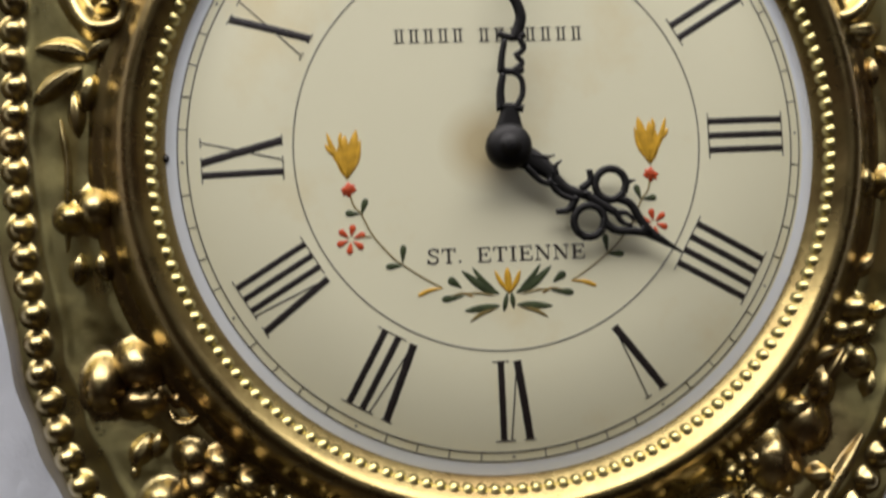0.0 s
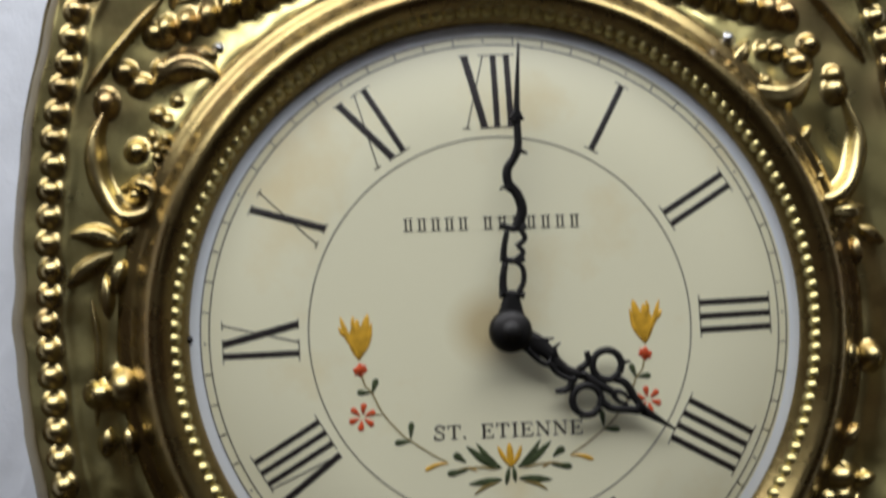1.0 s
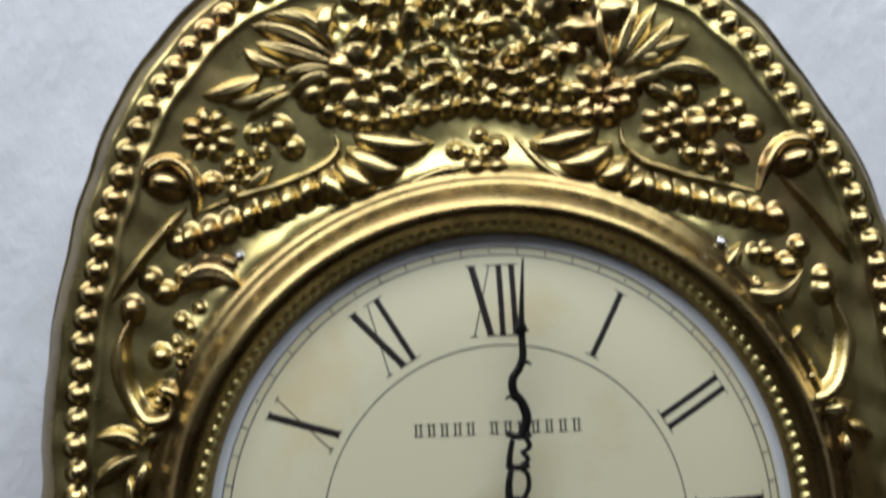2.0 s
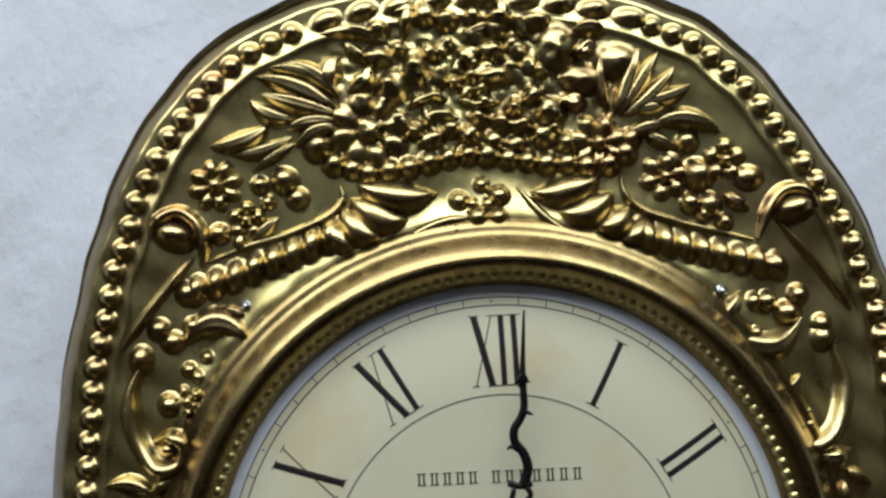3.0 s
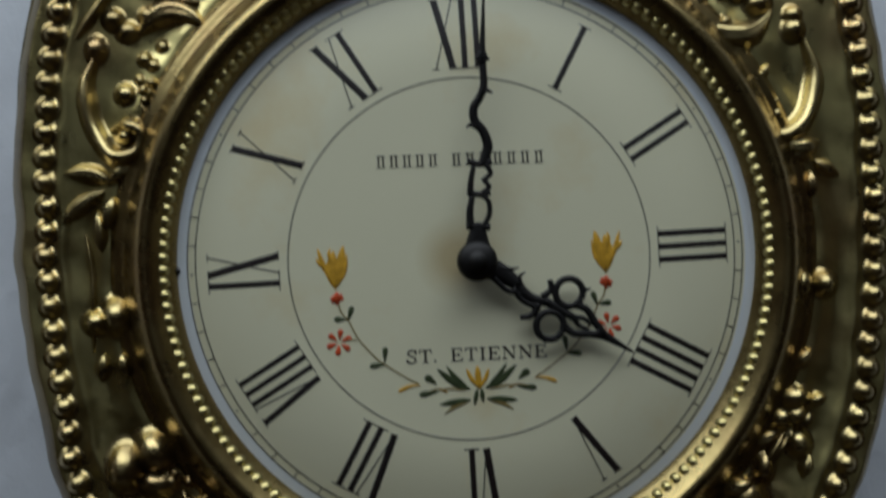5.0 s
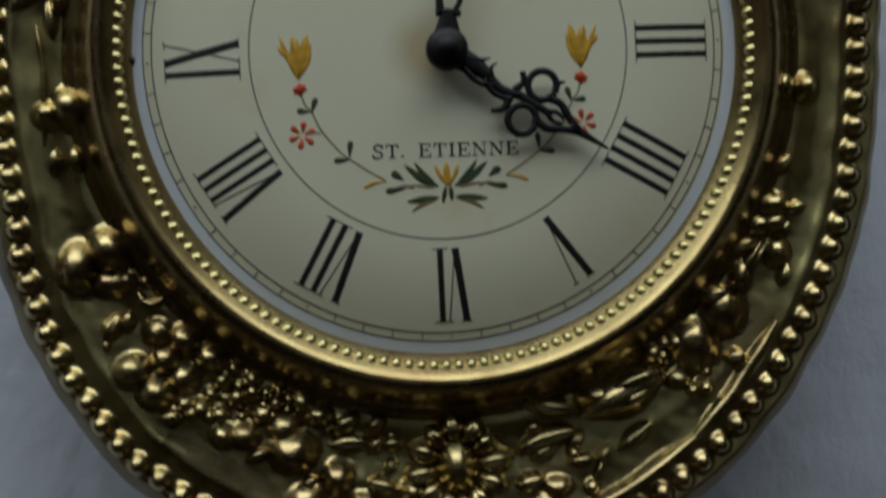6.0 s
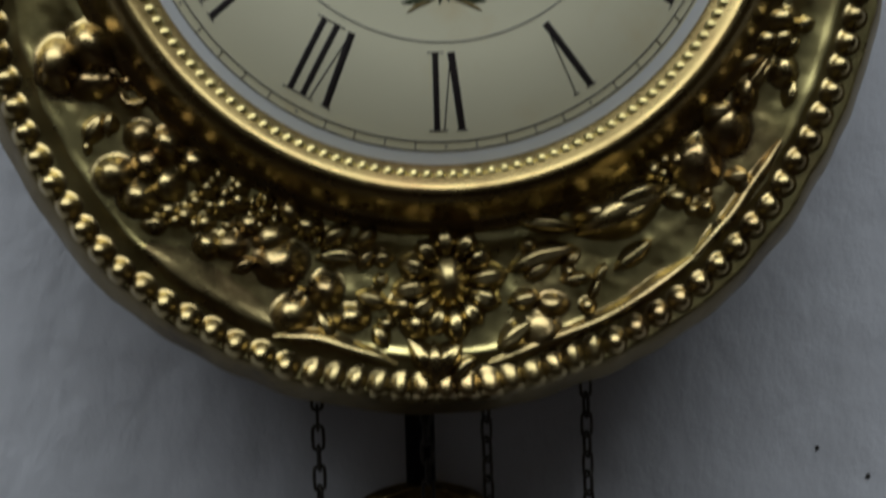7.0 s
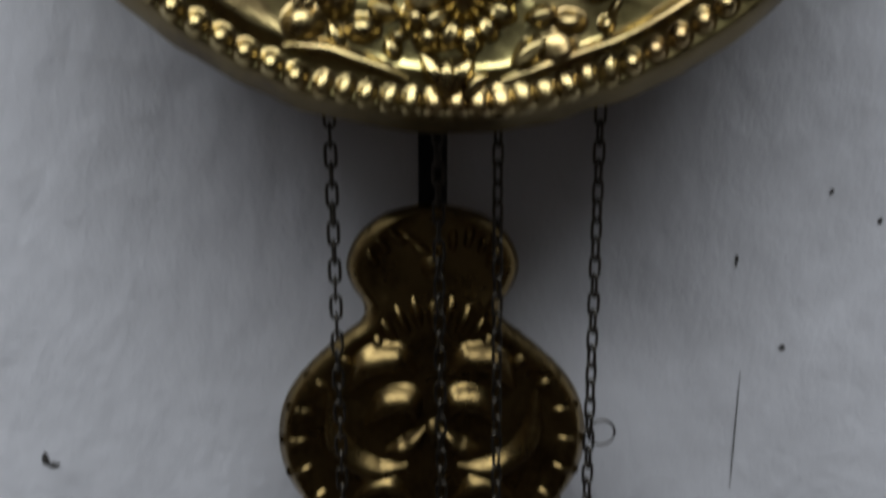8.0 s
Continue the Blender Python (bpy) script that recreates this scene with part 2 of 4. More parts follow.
# ---------------------------------------------------------------- embossed ornaments
def dome_into(bm, x, z, rx, rz, turn, h, surf, seg=18, rings=8, flare=1.3):
    """A pressed boss: steep sides that flare out into the sheet."""
    c, s = math.cos(radians(turn)), math.sin(radians(turn))
    rows = []
    for i in range(rings + 1):
        f = i / rings
        g = 1 - (f * flare) ** 2
        lift = h * 0.5 * (g + math.sqrt(g * g + 0.016)) - (0.15 if i == rings else 0)
        ring = []
        for k in range(seg if i else 1):
            a = 2 * math.pi * k / seg
            u, v = rx * flare * f * math.cos(a), rz * flare * f * math.sin(a)
            ring.append((x + u * c - v * s, z + u * s + v * c, lift))
        base = surf(np.array([p[0] for p in ring]), np.array([p[1] for p in ring]))
        rows.append([bm.verts.new(at(p[0], p[1], float(b) + p[2])) for p, b in zip(ring, base)])
    for k in range(seg):
        bm.faces.new((rows[0][0], rows[1][(k + 1) % seg], rows[1][k]))
    grid_faces(bm, rows[1:], True)

def strip_into(bm, path, half, lift, surf, across=9, vein=0.0, sink=0.5, square=0.7, flare=0.0):
    """A ridge along a path, with its half widths and heights; vein: depth of a crease along it; flare: how far its foot runs out."""
    n, rows = len(path), []
    vs = np.linspace(-1, 1, across) if flare else np.sin(np.linspace(-1, 1, across) * math.pi / 2)
    for i, (x, z) in enumerate(path):
        a, b = path[max(i - 1, 0)], path[min(i + 1, n - 1)]
        tx, tz = b[0] - a[0], b[1] - a[1]
        le = math.hypot(tx, tz) or 1
        nx, nz = -tz / le, tx / le
        wide = half[i] * (flare or 1.0)
        px, pz = x + nx * wide * vs, z + nz * wide * vs
        if flare:
            g = 1 - (vs * flare) ** 2
            up = lift[i] * (0.5 * (g + np.sqrt(g * g + 0.016)) - vein * np.exp(-((vs / 0.16) ** 2))) - 0.15 * (np.abs(vs) > 0.99)
        else:
            up = lift[i] * (np.clip(1 - vs**2, 0, 1) ** square - vein * np.exp(-((vs / 0.22) ** 2))) - sink * np.abs(vs) ** 6
        rows.append([bm.verts.new(at(p, q, float(d) + float(u))) for p, q, d, u in zip(px, pz, surf(px, pz), up)])
    grid_faces(bm, rows)

RELIEF = {}

def dome(x, z, rx, rz, turn, h, name="berry"):
    bm = bmesh.new()
    grow = (1.45 if rx < 3.2 else 1.25) if z < -20 else 1.14      # the lower garland is pressed deeper
    dome_into(bm, x, z, rx * grow, rz * grow, turn, h * 1.4 * grow, plate_d)
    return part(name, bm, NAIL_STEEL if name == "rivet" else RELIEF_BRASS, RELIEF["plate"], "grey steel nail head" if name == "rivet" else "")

def leaf(x1, z1, x2, z2, width, h, bend=0.0, name="leaf"):
    bm = bmesh.new()
    n = 12
    grow = 1.2 if z1 < -20 or (z1 > 100 and abs(x1) < 68) else 1.05
    le = math.hypot(x2 - x1, z2 - z1)
    nx, nz = -(z2 - z1) / le, (x2 - x1) / le
    path, half, lift = [], [], []
    for i in range(n + 1):
        t = i / n
        off = bend * le * 4 * t * (1 - t)
        path.append((x1 + (x2 - x1) * t + nx * off, z1 + (z2 - z1) * t + nz * off))
        w = max(math.sin(math.pi * t), 0.0)
        half.append(0.52 * grow * width * w**0.8 + 0.05)
        lift.append(1.6 * grow * h * w**0.6)
    strip_into(bm, path, half, lift, plate_d, 13, 0.0 if name in ("rib", "bird_body") else 0.2, flare=1.22)
    bmesh.ops.recalc_face_normals(bm, faces=bm.faces)
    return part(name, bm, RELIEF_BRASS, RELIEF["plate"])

def flower(x, z, r, n, rc, h):
    bm = bmesh.new()
    for k in range(n):
        a = 360 * k / n + 14
        c, s = math.cos(radians(a)), math.sin(radians(a))
        m = (r + rc) * 0.52
        dome_into(bm, x + m * c, z + m * s, (r - rc) * 0.66, min(math.pi * m / n * 1.1, r * 0.45), a, h * (0.95 + 0.12 * math.sin(k * 2.3)), plate_d, 14, 6, 1.12)
    dome_into(bm, x, z, rc * 1.05, rc * 1.05, 0, h * 1.45, plate_d, 16, 7, 1.15)
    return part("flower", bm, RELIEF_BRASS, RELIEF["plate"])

def scroll(pts, width, h, name="scroll"):
    bm = bmesh.new()
    path = smooth_path(pts, 7)
    n = len(path) - 1
    ends = [min(1.0, 0.35 + 3.2 * min(i, n - i) / n) for i in range(n + 1)]
    full = 1.0 if name in ("fillet", "ridge", "rope") else 1.28
    strip_into(bm, path, [0.55 * full * width * e for e in ends], [1.3 * full * h * e for e in ends], plate_d, 11, flare=1.35)
    bmesh.ops.recalc_face_normals(bm, faces=bm.faces)
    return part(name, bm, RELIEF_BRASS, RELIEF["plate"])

def bead_row(plate):
    """The rim's beads: round at the flanks, long twists at the crown, worn blocks at the foot."""
    phi, k = 0.0, 0
    while phi < 359:
        low = abs(phi - 180)
        crown = min(phi, 360 - phi) < 17
        foot = low < 17
        step = 11.0 if crown else (5.7 if foot else 6.85)
        inset = 12.3 + 1.0 * math.exp(-(((phi - 84) / 24) ** 2)) - 2.8 * math.exp(-((low / 28) ** 2)) - 2.4 * math.exp(-(((phi - 130) / 24) ** 2)) + 0.5 * math.exp(-(((phi - 216) / 22) ** 2))
        r = float(edge_radius(phi)) - inset / float(edge_face(phi))
        x, z = -r * math.sin(radians(phi)), r * math.cos(radians(phi))
        e = 0.4
        ra, rb = (float(edge_radius(p)) - inset / float(edge_face(p)) for p in (phi - e, phi + e))
        tx = -rb * math.sin(radians(phi + e)) + ra * math.sin(radians(phi - e))
        tz = rb * math.cos(radians(phi + e)) - ra * math.cos(radians(phi - e))
        along = math.degrees(math.atan2(tz, tx))
        j = math.sin(k * 12.9898) * 0.5
        bm = bmesh.new()
        if crown:
            dome_into(bm, x, z, 5.0, 3.1, along + 9, 3.2, plate_d)
        elif foot:
            dome_into(bm, x, z, 3.1 + 1.2 * j, 4.1 + 0.8 * j, along + 24 * j, 2.7 + 1.2 * j, plate_d, 12, 7)
        else:
            dome_into(bm, x, z, 3.25 + 0.15 * j, 3.15, along, 3.4 + 0.2 * j, plate_d)
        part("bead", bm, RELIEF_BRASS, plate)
        phi += math.degrees(step / r) * float(edge_face(phi))
        k += 1

# ---------------------------------------------------------------- the room
structure("wall_north", [((-2.0, -WALL_D * MM, 0.0), (2.0, 0.14, 2.6))], PLASTER, "white rough plaster wall behind the clock")
structure("floor", [((-2.1, -3.1, -0.1), (2.1, 0.14, 0.0))], FLOOR_WOOD, "dark brown floor")
# unseen two-tone wall, added so brass and dial reflect bright above, dark below
structure("wall_south", [((-2.0, -3.1, 1.72), (2.0, -3.0, 2.6))], PLASTER, "unseen white upper wall, added for bright reflections")
structure("dado", [((-2.0, -3.1, 0.0), (2.0, -2.985, 1.72))], BROWN_PAINT, "unseen brown lower wall, added for dark reflections")
structure("wall_west", [((-2.1, -3.1, 0.0), (-2.0, 0.14, 2.6))], ROOM_PAINT, "warm brown painted wall")
structure("wall_east", [((2.0, -3.1, 0.0), (2.1, 0.14, 2.6))], ROOM_PAINT, "warm brown painted wall")
x0, x1, y0, y1 = SKY_X - SKY_W / 2, SKY_X + SKY_W / 2, SKY_Y - SKY_L / 2, SKY_Y + SKY_L / 2
structure("ceiling", [((-2.1, -3.1, 2.6), (2.1, y0, 2.75)), ((-2.1, y1, 2.6), (2.1, 0.14, 2.75)),
                      ((-2.1, y0, 2.6), (x0, y1, 2.75)), ((x1, y0, 2.6), (2.1, y1, 2.75))], CEILING_PAINT, "plain ceiling with a skylight opening")

def wall_chip(x, z, w, h):
    """A flake knocked out of the plaster."""
    bm = bmesh.new()
    rim = [bm.verts.new((x + w * math.cos(a) * (1 + 0.3 * math.sin(3 * a + x * 900)), -WALL_D * MM - 0.0003, z + h * math.sin(a))) for a in [k * math.pi / 5 for k in range(10)]]
    mid = bm.verts.new((x, -WALL_D * MM - 0.0007, z))
    for a, b in zip(rim, rim[1:] + rim[:1]):
        bm.faces.new((mid, b, a))
    part("plaster_chip", bm, CHIP, bpy.data.objects["wall_north"], "small dark chip")

# ---------------------------------------------------------------- the clock
clock = empty("wall_clock", "pressed brass wall clock with white enamel dial hanging on plaster", "clock")
bm = bmesh.new()
box(bm, at(-80, -105, WALL_D), at(80, 115, 50))
part("case", bm, WOOD, clock, "dark wooden movement case", smooth=False)
plate = build_plate(clock)
RELIEF["plate"] = plate

def build_bezel(parent):
    bm = bmesh.new()
    lathe(bm, [(78.4, 58.5), (79.0, 61.4), (79.6, 62.4), (80.2, 63.2), (83.2, 67.0), (84.0, 68.0), (84.8, 68.8), (85.6, 69.2), (86.5, 69.2), (87.6, 68.6), (89.2, 67.0), (90.8, 65.0), (92.2, 62.9),
               (93.4, 61.4), (94.4, 60.8), (95.4, 60.6), (96.2, 60.2), (97.4, 59.2), (98.8, 57.4)], 240, wobble=0.1)
    bmesh.ops.recalc_face_normals(bm, faces=bm.faces)
    ring = part("bezel", bm, BEZEL_BRASS, parent, "polished brass ring with a beaded inner slope")
    n = 157
    bm = bmesh.new()
    dome_into(bm, 0, 0, 1.55, 1.8, 0, 1.1, lambda x, z: np.zeros_like(x), 10, 5, 1.08)
    bm.transform(Matrix.Translation((0, 0, -CZ)))
    first = part("bezel_bead", bm, BRASS, ring)
    for k in range(n):
        a = 2 * math.pi * k / n
        ob = first if k == 0 else new("bezel_bead", first.data)
        ob.parent = ring
        # the bead's axis leans inwards with the slope
        lean = Matrix.Rotation(-a - math.pi / 2, 4, "Y") @ Matrix.Rotation(radians(-50), 4, "X")
        ob.matrix_local = Matrix.Translation(at(81.7 * math.cos(a), 81.7 * math.sin(a), 65.05)) @ lean
    return ring

build_bezel(clock)

def dial_d(x, z):
    r = np.hypot(x, z)
    return 65.6 - 0.2 * (r / 50.0) ** 2 - 0.0042 * np.clip(r - 50.0, 0, 40) ** 2

def build_dial(parent):
    bm = bmesh.new()
    rr = [0.0] + list(np.linspace(4, 76.1, 26))
    rows = lathe(bm, [(max(r, 0.01), float(dial_d(r, 0.0))) for r in rr], 144)
    bmesh.ops.recalc_face_normals(bm, faces=bm.faces)
    face = part("dial", bm, CREAM, parent, "cream enamel dial with black roman numerals and painted flowers")
    face.data.transform(Matrix.Translation((0, 0, -CZ)))
    face.location = (0, 0, CZ)
    bm = bmesh.new()
    lathe(bm, [(r, float(dial_d(r, 0.0))) for r in (76.0, 76.3, 76.6, 77.2, 78.0, 78.8, 79.6, 80.4)], 144)
    bmesh.ops.recalc_face_normals(bm, faces=bm.faces)
    rim = part("dial_rim", bm, WHITE, face, "white enamel edge")
    rim.matrix_parent_inverse = Matrix.Translation((0, 0, -CZ))
    return face

dial = build_dial(clock)

def on_dial(name, bm, material, label=""):
    ob = part(name, bm, material, dial, label)
    ob.matrix_parent_inverse = Matrix.Translation((0, 0, -CZ))
    return ob

def paint_into(bm, path, half, lift=0.12):
    strip_into(bm, path, half, [lift] * len(path), dial_d, across=4, sink=0.25, square=0.15)

def brush(pts, width, taper=0.0):
    """A painted stroke; taper: 0 for an even line, 1 for a leaf pointed at both ends, 2 for one that is blunt at its end."""
    path = smooth_path(pts, 6)
    n = len(path) - 1
    if taper == 1:
        half = [0.5 * width * (math.sin(math.pi * i / n) ** 0.7 + 0.06) for i in range(n + 1)]
    elif taper == 2:
        half = [0.5 * width * (0.12 + min(1, 1.5 * i / n) ** 0.8 * (1 - max(0, i / n - 0.85) * 4)) for i in range(n + 1)]
    else:
        half = [0.5 * width] * (n + 1)
    return path, half

def glyph(name, angle, letters):
    """A roman numeral, its head outwards: thick and thin strokes with serifs."""
    k = 0.9 if len(letters) == 4 and "V" in letters else 1.0
    width = {"I": 3.5 * k, "V": 5.4 * k, "X": 7.0}
    total = sum(width[c] for c in letters)
    lo, hi = 51.3, 70.5
    a = radians(90 - angle)
    ex, ez = math.sin(a), -math.cos(a)          # reading direction
    rx, rz = math.cos(a), math.sin(a)           # outwards
    bm = bmesh.new()

    def line(u1, r1, u2, r2, w):
        pts = [(ex * (u1 + (u2 - u1) * t) + rx * (r1 + (r2 - r1) * t), ez * (u1 + (u2 - u1) * t) + rz * (r1 + (r2 - r1) * t)) for t in (0, 0.25, 0.5, 0.75, 1)]
        paint_into(bm, pts, [w / 2] * 5)

    u = -total / 2
    for c in letters:
        w, m = width[c], u + width[c] / 2
        if c == "I":
            line(m, lo, m, hi, 2.45 * k)
            for r in (lo, hi):
                line(m - 2.0, r, m + 2.0, r, 0.38)
        elif c == "V":
            line(m - 1.9, hi, m + 0.5, lo, 2.9 * k)
            line(m + 2.6, hi, m + 0.6, lo, 0.5)
            line(m - 3.4, hi, m - 0.5, hi, 0.38)
            line(m + 1.6, hi, m + 3.5, hi, 0.38)
        else:
            line(m - 2.3, hi, m + 2.0, lo, 2.9 * k)
            line(m + 2.6, hi, m - 2.5, lo, 0.5)
            line(m - 3.8, hi, m - 0.9, hi, 0.38)
            line(m + 1.4, hi, m + 3.6, hi, 0.38)
            line(m - 3.6, lo, m - 1.6, lo, 0.38)
            line(m + 0.8, lo, m + 3.4, lo, 0.38)
        u += w
    on_dial("numeral", bm, INK)

for hour, letters in enumerate(["I", "II", "III", "IIII", "V", "VI", "VII", "VIII", "IX", "X", "XI", "XII"], 1):
    glyph(letters, hour * 30, letters)

def ring_line(name, r, w, material, cx=0.0):
    bm = bmesh.new()
    seg = 180
    pts = [(cx + r * math.cos(2 * math.pi * k / seg), r * math.sin(2 * math.pi * k / seg)) for k in range(seg + 1)]
    paint_into(bm, pts, [w / 2] * (seg + 1), 0.10)
    on_dial(name, bm, material)

ring_line("inner_circle", 48.8, 0.5, GREY_INK)
RING_X = -0.5      # the printed minute ring sits a little off the middle
ring_line("minute_circle", 73.4, 0.5, INK, RING_X)
ring_line("minute_circle", 75.7, 0.5, INK, RING_X)
for k in range(60):
    a = radians(6 * k)
    bm = bmesh.new()
    if k % 5:
        paint_into(bm, [(RING_X + q * math.cos(a), q * math.sin(a)) for q in (73.5, 74.5, 75.6)], [0.17] * 3)
    else:
        paint_into(bm, [(RING_X + 74.55 * math.cos(a) + q, 74.55 * math.sin(a)) for q in (-0.35, 0, 0.35)], [0.2, 0.35, 0.2])
    on_dial("minute_mark", bm, INK)

bm = bmesh.new()
dome_into(bm, -79.0, 1.2, 0.8, 1.0, 0, 0.9, dial_d, 10, 5)
on_dial("dial_pin", bm, INK, "small dark pin")

def painted(name, material, strokes, flip):
    bm = bmesh.new()
    for pts, width, taper in strokes:
        path, half = brush([(-x if flip else x, z) for x, z in pts], width, taper)
        paint_into(bm, path, half)
    bmesh.ops.recalc_face_normals(bm, faces=bm.faces)
    return on_dial(name, bm, material)

for flip in (False, True):
    painted("painted_tulip", OCHRE, [([(-36.5, -6.2), (-38.4, -1.6), (-39.6, 1.0), (-40.8, 5.0)], 2.3, 1), ([(-36.5, -6.0), (-37.3, -1.2), (-36.6, 4.2)], 4.6, 1), ([(-36.4, -6.0), (-35.2, -0.6), (-33.9, 5.4)], 4.0, 1),
                                    ([(-36.3, -5.8), (-33.9, -1.6), (-33.0, 3.2)], 1.6, 1), ([(-38.9, -0.4), (-40.3, 0.8), (-41.3, 2.4)], 1.6, 1), ([(-37.2, 0.5), (-37.8, 3.0), (-37.4, 5.0)], 1.3, 1)], flip)
    painted("painted_berry", RED, [([(-38.2, -8.6), (-36.3, -8.7), (-34.5, -8.6)], 3.2, 1), ([(-36.4, -6.8), (-36.3, -10.5)], 3.0, 1), ([(-37.8, -9.9), (-34.9, -7.4)], 2.4, 1)], flip)
    painted("painted_stem", OLIVE, [([(-36.0, -10.2), (-35.3, -12.6), (-33.7, -14.6), (-31.2, -19.8), (-27.0, -25.0), (-24.9, -26.8), (-20.2, -30.2), (-15.6, -33.0)], 0.62, 0),
                                   ([(-34.5, -19.9), (-31.6, -20.0)], 0.5, 0), ([(-14.0, -35.2), (-10.6, -34.6), (-8.4, -35.4)], 0.9, 1)], flip)
    painted("painted_bud", OCHRE, [([(-15.4, -33.1), (-18.4, -33.4), (-21.4, -34.6)], 1.5, 2), ([(-10.6, -34.4), (-8.2, -35.6)], 1.0, 1)], flip)
    painted("painted_leaf", GREEN, [([(-34.0, -14.4), (-37.4, -14.2)], 2.2, 2), ([(-33.7, -14.8), (-32.4, -11.0)], 2.1, 2), ([(-24.6, -26.6), (-24.2, -22.4)], 2.0, 2), ([(-24.3, -27.0), (-28.6, -27.4)], 2.1, 2),
                                   ([(-11.0, -33.2), (-14.0, -31.0)], 2.7, 2), ([(-10.6, -35.2), (-15.8, -35.9)], 2.3, 2)], flip)
    painted("painted_leaf", GREEN, [([(-2.0, -35.2), (-6.2, -33.2), (-10.8, -29.2)], 3.0, 1), ([(-3.0, -34.2), (-6.0, -31.6), (-8.2, -28.6)], 1.8, 1), ([(-2.0, -38.0), (-6.0, -38.4), (-10.6, -38.8)], 2.7, 1)], flip)
    painted("painted_leaf", OLIVE, [([(-3.0, -38.6), (-6.4, -39.6), (-9.4, -41.4)], 1.5, 1), ([(-3.2, -35.6), (-6.8, -34.8), (-9.6, -34.6)], 0.9, 1)], flip)
    painted("painted_flower", RED, [([(-36.4 + 0.7 * math.cos(a), -20.4 + 0.7 * math.sin(a)), (-36.4 + 3.5 * math.cos(a), -20.4 + 3.5 * math.sin(a))], 2.1, 2) for a in [radians(20 + 60 * k) for k in range(6)]], flip)
painted("painted_tulip", OCHRE, [([(0.4, -35.2), (-1.6, -32.4), (-2.9, -29.6)], 1.7, 1), ([(0.4, -35.4), (0.2, -32.0), (0.1, -29.0)], 2.6, 1), ([(0.4, -35.2), (2.2, -32.4), (3.2, -29.8)], 1.7, 1)], False)
painted("painted_leaf", GREEN, [([(-0.2, -35.0), (-1.2, -39.6)], 1.8, 1), ([(0.9, -35.0), (1.2, -39.0)], 1.8, 1)], False)

# letters as strokes (x, y, x, y, width) in a cell one unit high; thick stems, thin bars and slab serifs
STEM, HAIR = 0.24, 0.115
LETTERS = {
    "T": (0.86, [((0.43, 0.0), (0.43, 1.0), STEM), ((0.04, 0.96), (0.82, 0.96), HAIR), ((0.06, 0.72), (0.06, 1.0), HAIR), ((0.80, 0.72), (0.80, 1.0), HAIR), ((0.24, 0.03), (0.62, 0.03), HAIR)]),
    "E": (0.84, [((0.20, 0.0), (0.20, 1.0), STEM), ((0.03, 0.96), (0.74, 0.96), HAIR), ((0.03, 0.03), (0.78, 0.03), HAIR), ((0.20, 0.5), (0.56, 0.5), HAIR), ((0.56, 0.36), (0.56, 0.64), HAIR), ((0.73, 0.74), (0.73, 1.0), HAIR), ((0.77, 0.0), (0.77, 0.27), HAIR)]),
    "I": (0.46, [((0.23, 0.0), (0.23, 1.0), STEM), ((0.04, 0.96), (0.42, 0.96), HAIR), ((0.04, 0.03), (0.42, 0.03), HAIR)]),
    "N": (0.98, [((0.18, 0.0), (0.18, 1.0), 0.09), ((0.80, 0.0), (0.80, 1.0), 0.09), ((0.16, 0.98), (0.80, 0.04), STEM), ((0.02, 0.96), (0.26, 0.96), HAIR), ((0.02, 0.03), (0.34, 0.03), HAIR), ((0.64, 0.96), (0.96, 0.96), HAIR)]),
    ".": (0.30, [((0.12, 0.02), (0.12, 0.16), STEM)]),
    " ": (0.62, []),
}
S_CURVE = [(0.64, 0.74), (0.56, 0.92), (0.36, 0.98), (0.16, 0.88), (0.14, 0.68), (0.36, 0.53), (0.58, 0.40), (0.62, 0.18), (0.46, 0.03), (0.24, 0.02), (0.10, 0.14), (0.07, 0.28)]

def dial_text(body, cx, cz, width, height, turn):
    """Small slab-serif capitals painted on the dial."""
    gap = 0.10
    cells = [0.74 if ch == "S" else LETTERS[ch][0] for ch in body]
    k = width / (sum(cells) + gap * (len(body) - 1))
    c, s = math.cos(radians(turn)), math.sin(radians(turn))
    u = 0.0
    for ch, cell in zip(body, cells):
        bm = bmesh.new()

        def lay(pts, w):
            world = []
            for a, b in pts:
                x, z = (u + a) * k - width / 2, (b - 0.5) * height
                world.append((cx + x * c - z * s, cz + x * s + z * c))
            paint_into(bm, world, [w * k / 2] * len(world), 0.10)

        if ch == "S":
            lay(smooth_path(S_CURVE, 3), 0.17)
            lay([(0.66, 0.70), (0.66, 0.84), (0.66, 1.0)], HAIR)
            lay([(0.06, 0.0), (0.06, 0.15), (0.06, 0.30)], HAIR)
        else:
            for a, b, w in LETTERS[ch][1]:
                lay([a, ((a[0] + b[0]) / 2, (a[1] + b[1]) / 2), b], w)
        if len(bm.verts):
            on_dial("letter", bm, INK)
        else:
            bm.free()
        u += cell + gap

dial_text("ST. ETIENNE", 0.2, -25.8, 38.0, 3.5, -1.0)

def name_bars(x_from, count, pitch, z, lean):
    """A maker's name, as plain bars of its size."""
    for k in range(count):
        x = x_from + pitch * (k + 0.5)
        bm = bmesh.new()
        zz = z + (x - x_from) * lean
        for side in (-0.62, 0.62):
            paint_into(bm, [(x + side, zz - 1.55), (x + side, zz), (x + side, zz + 1.55)], [0.34] * 3)
        for up in (-1.5, 1.5):
            paint_into(bm, [(x - 1.25, zz + up), (x, zz + up), (x + 1.25, zz + up)], [0.16] * 3)
        on_dial("name_bar", bm, INK)

name_bars(-24.2, 5, 3.5, 27.2, -0.02)
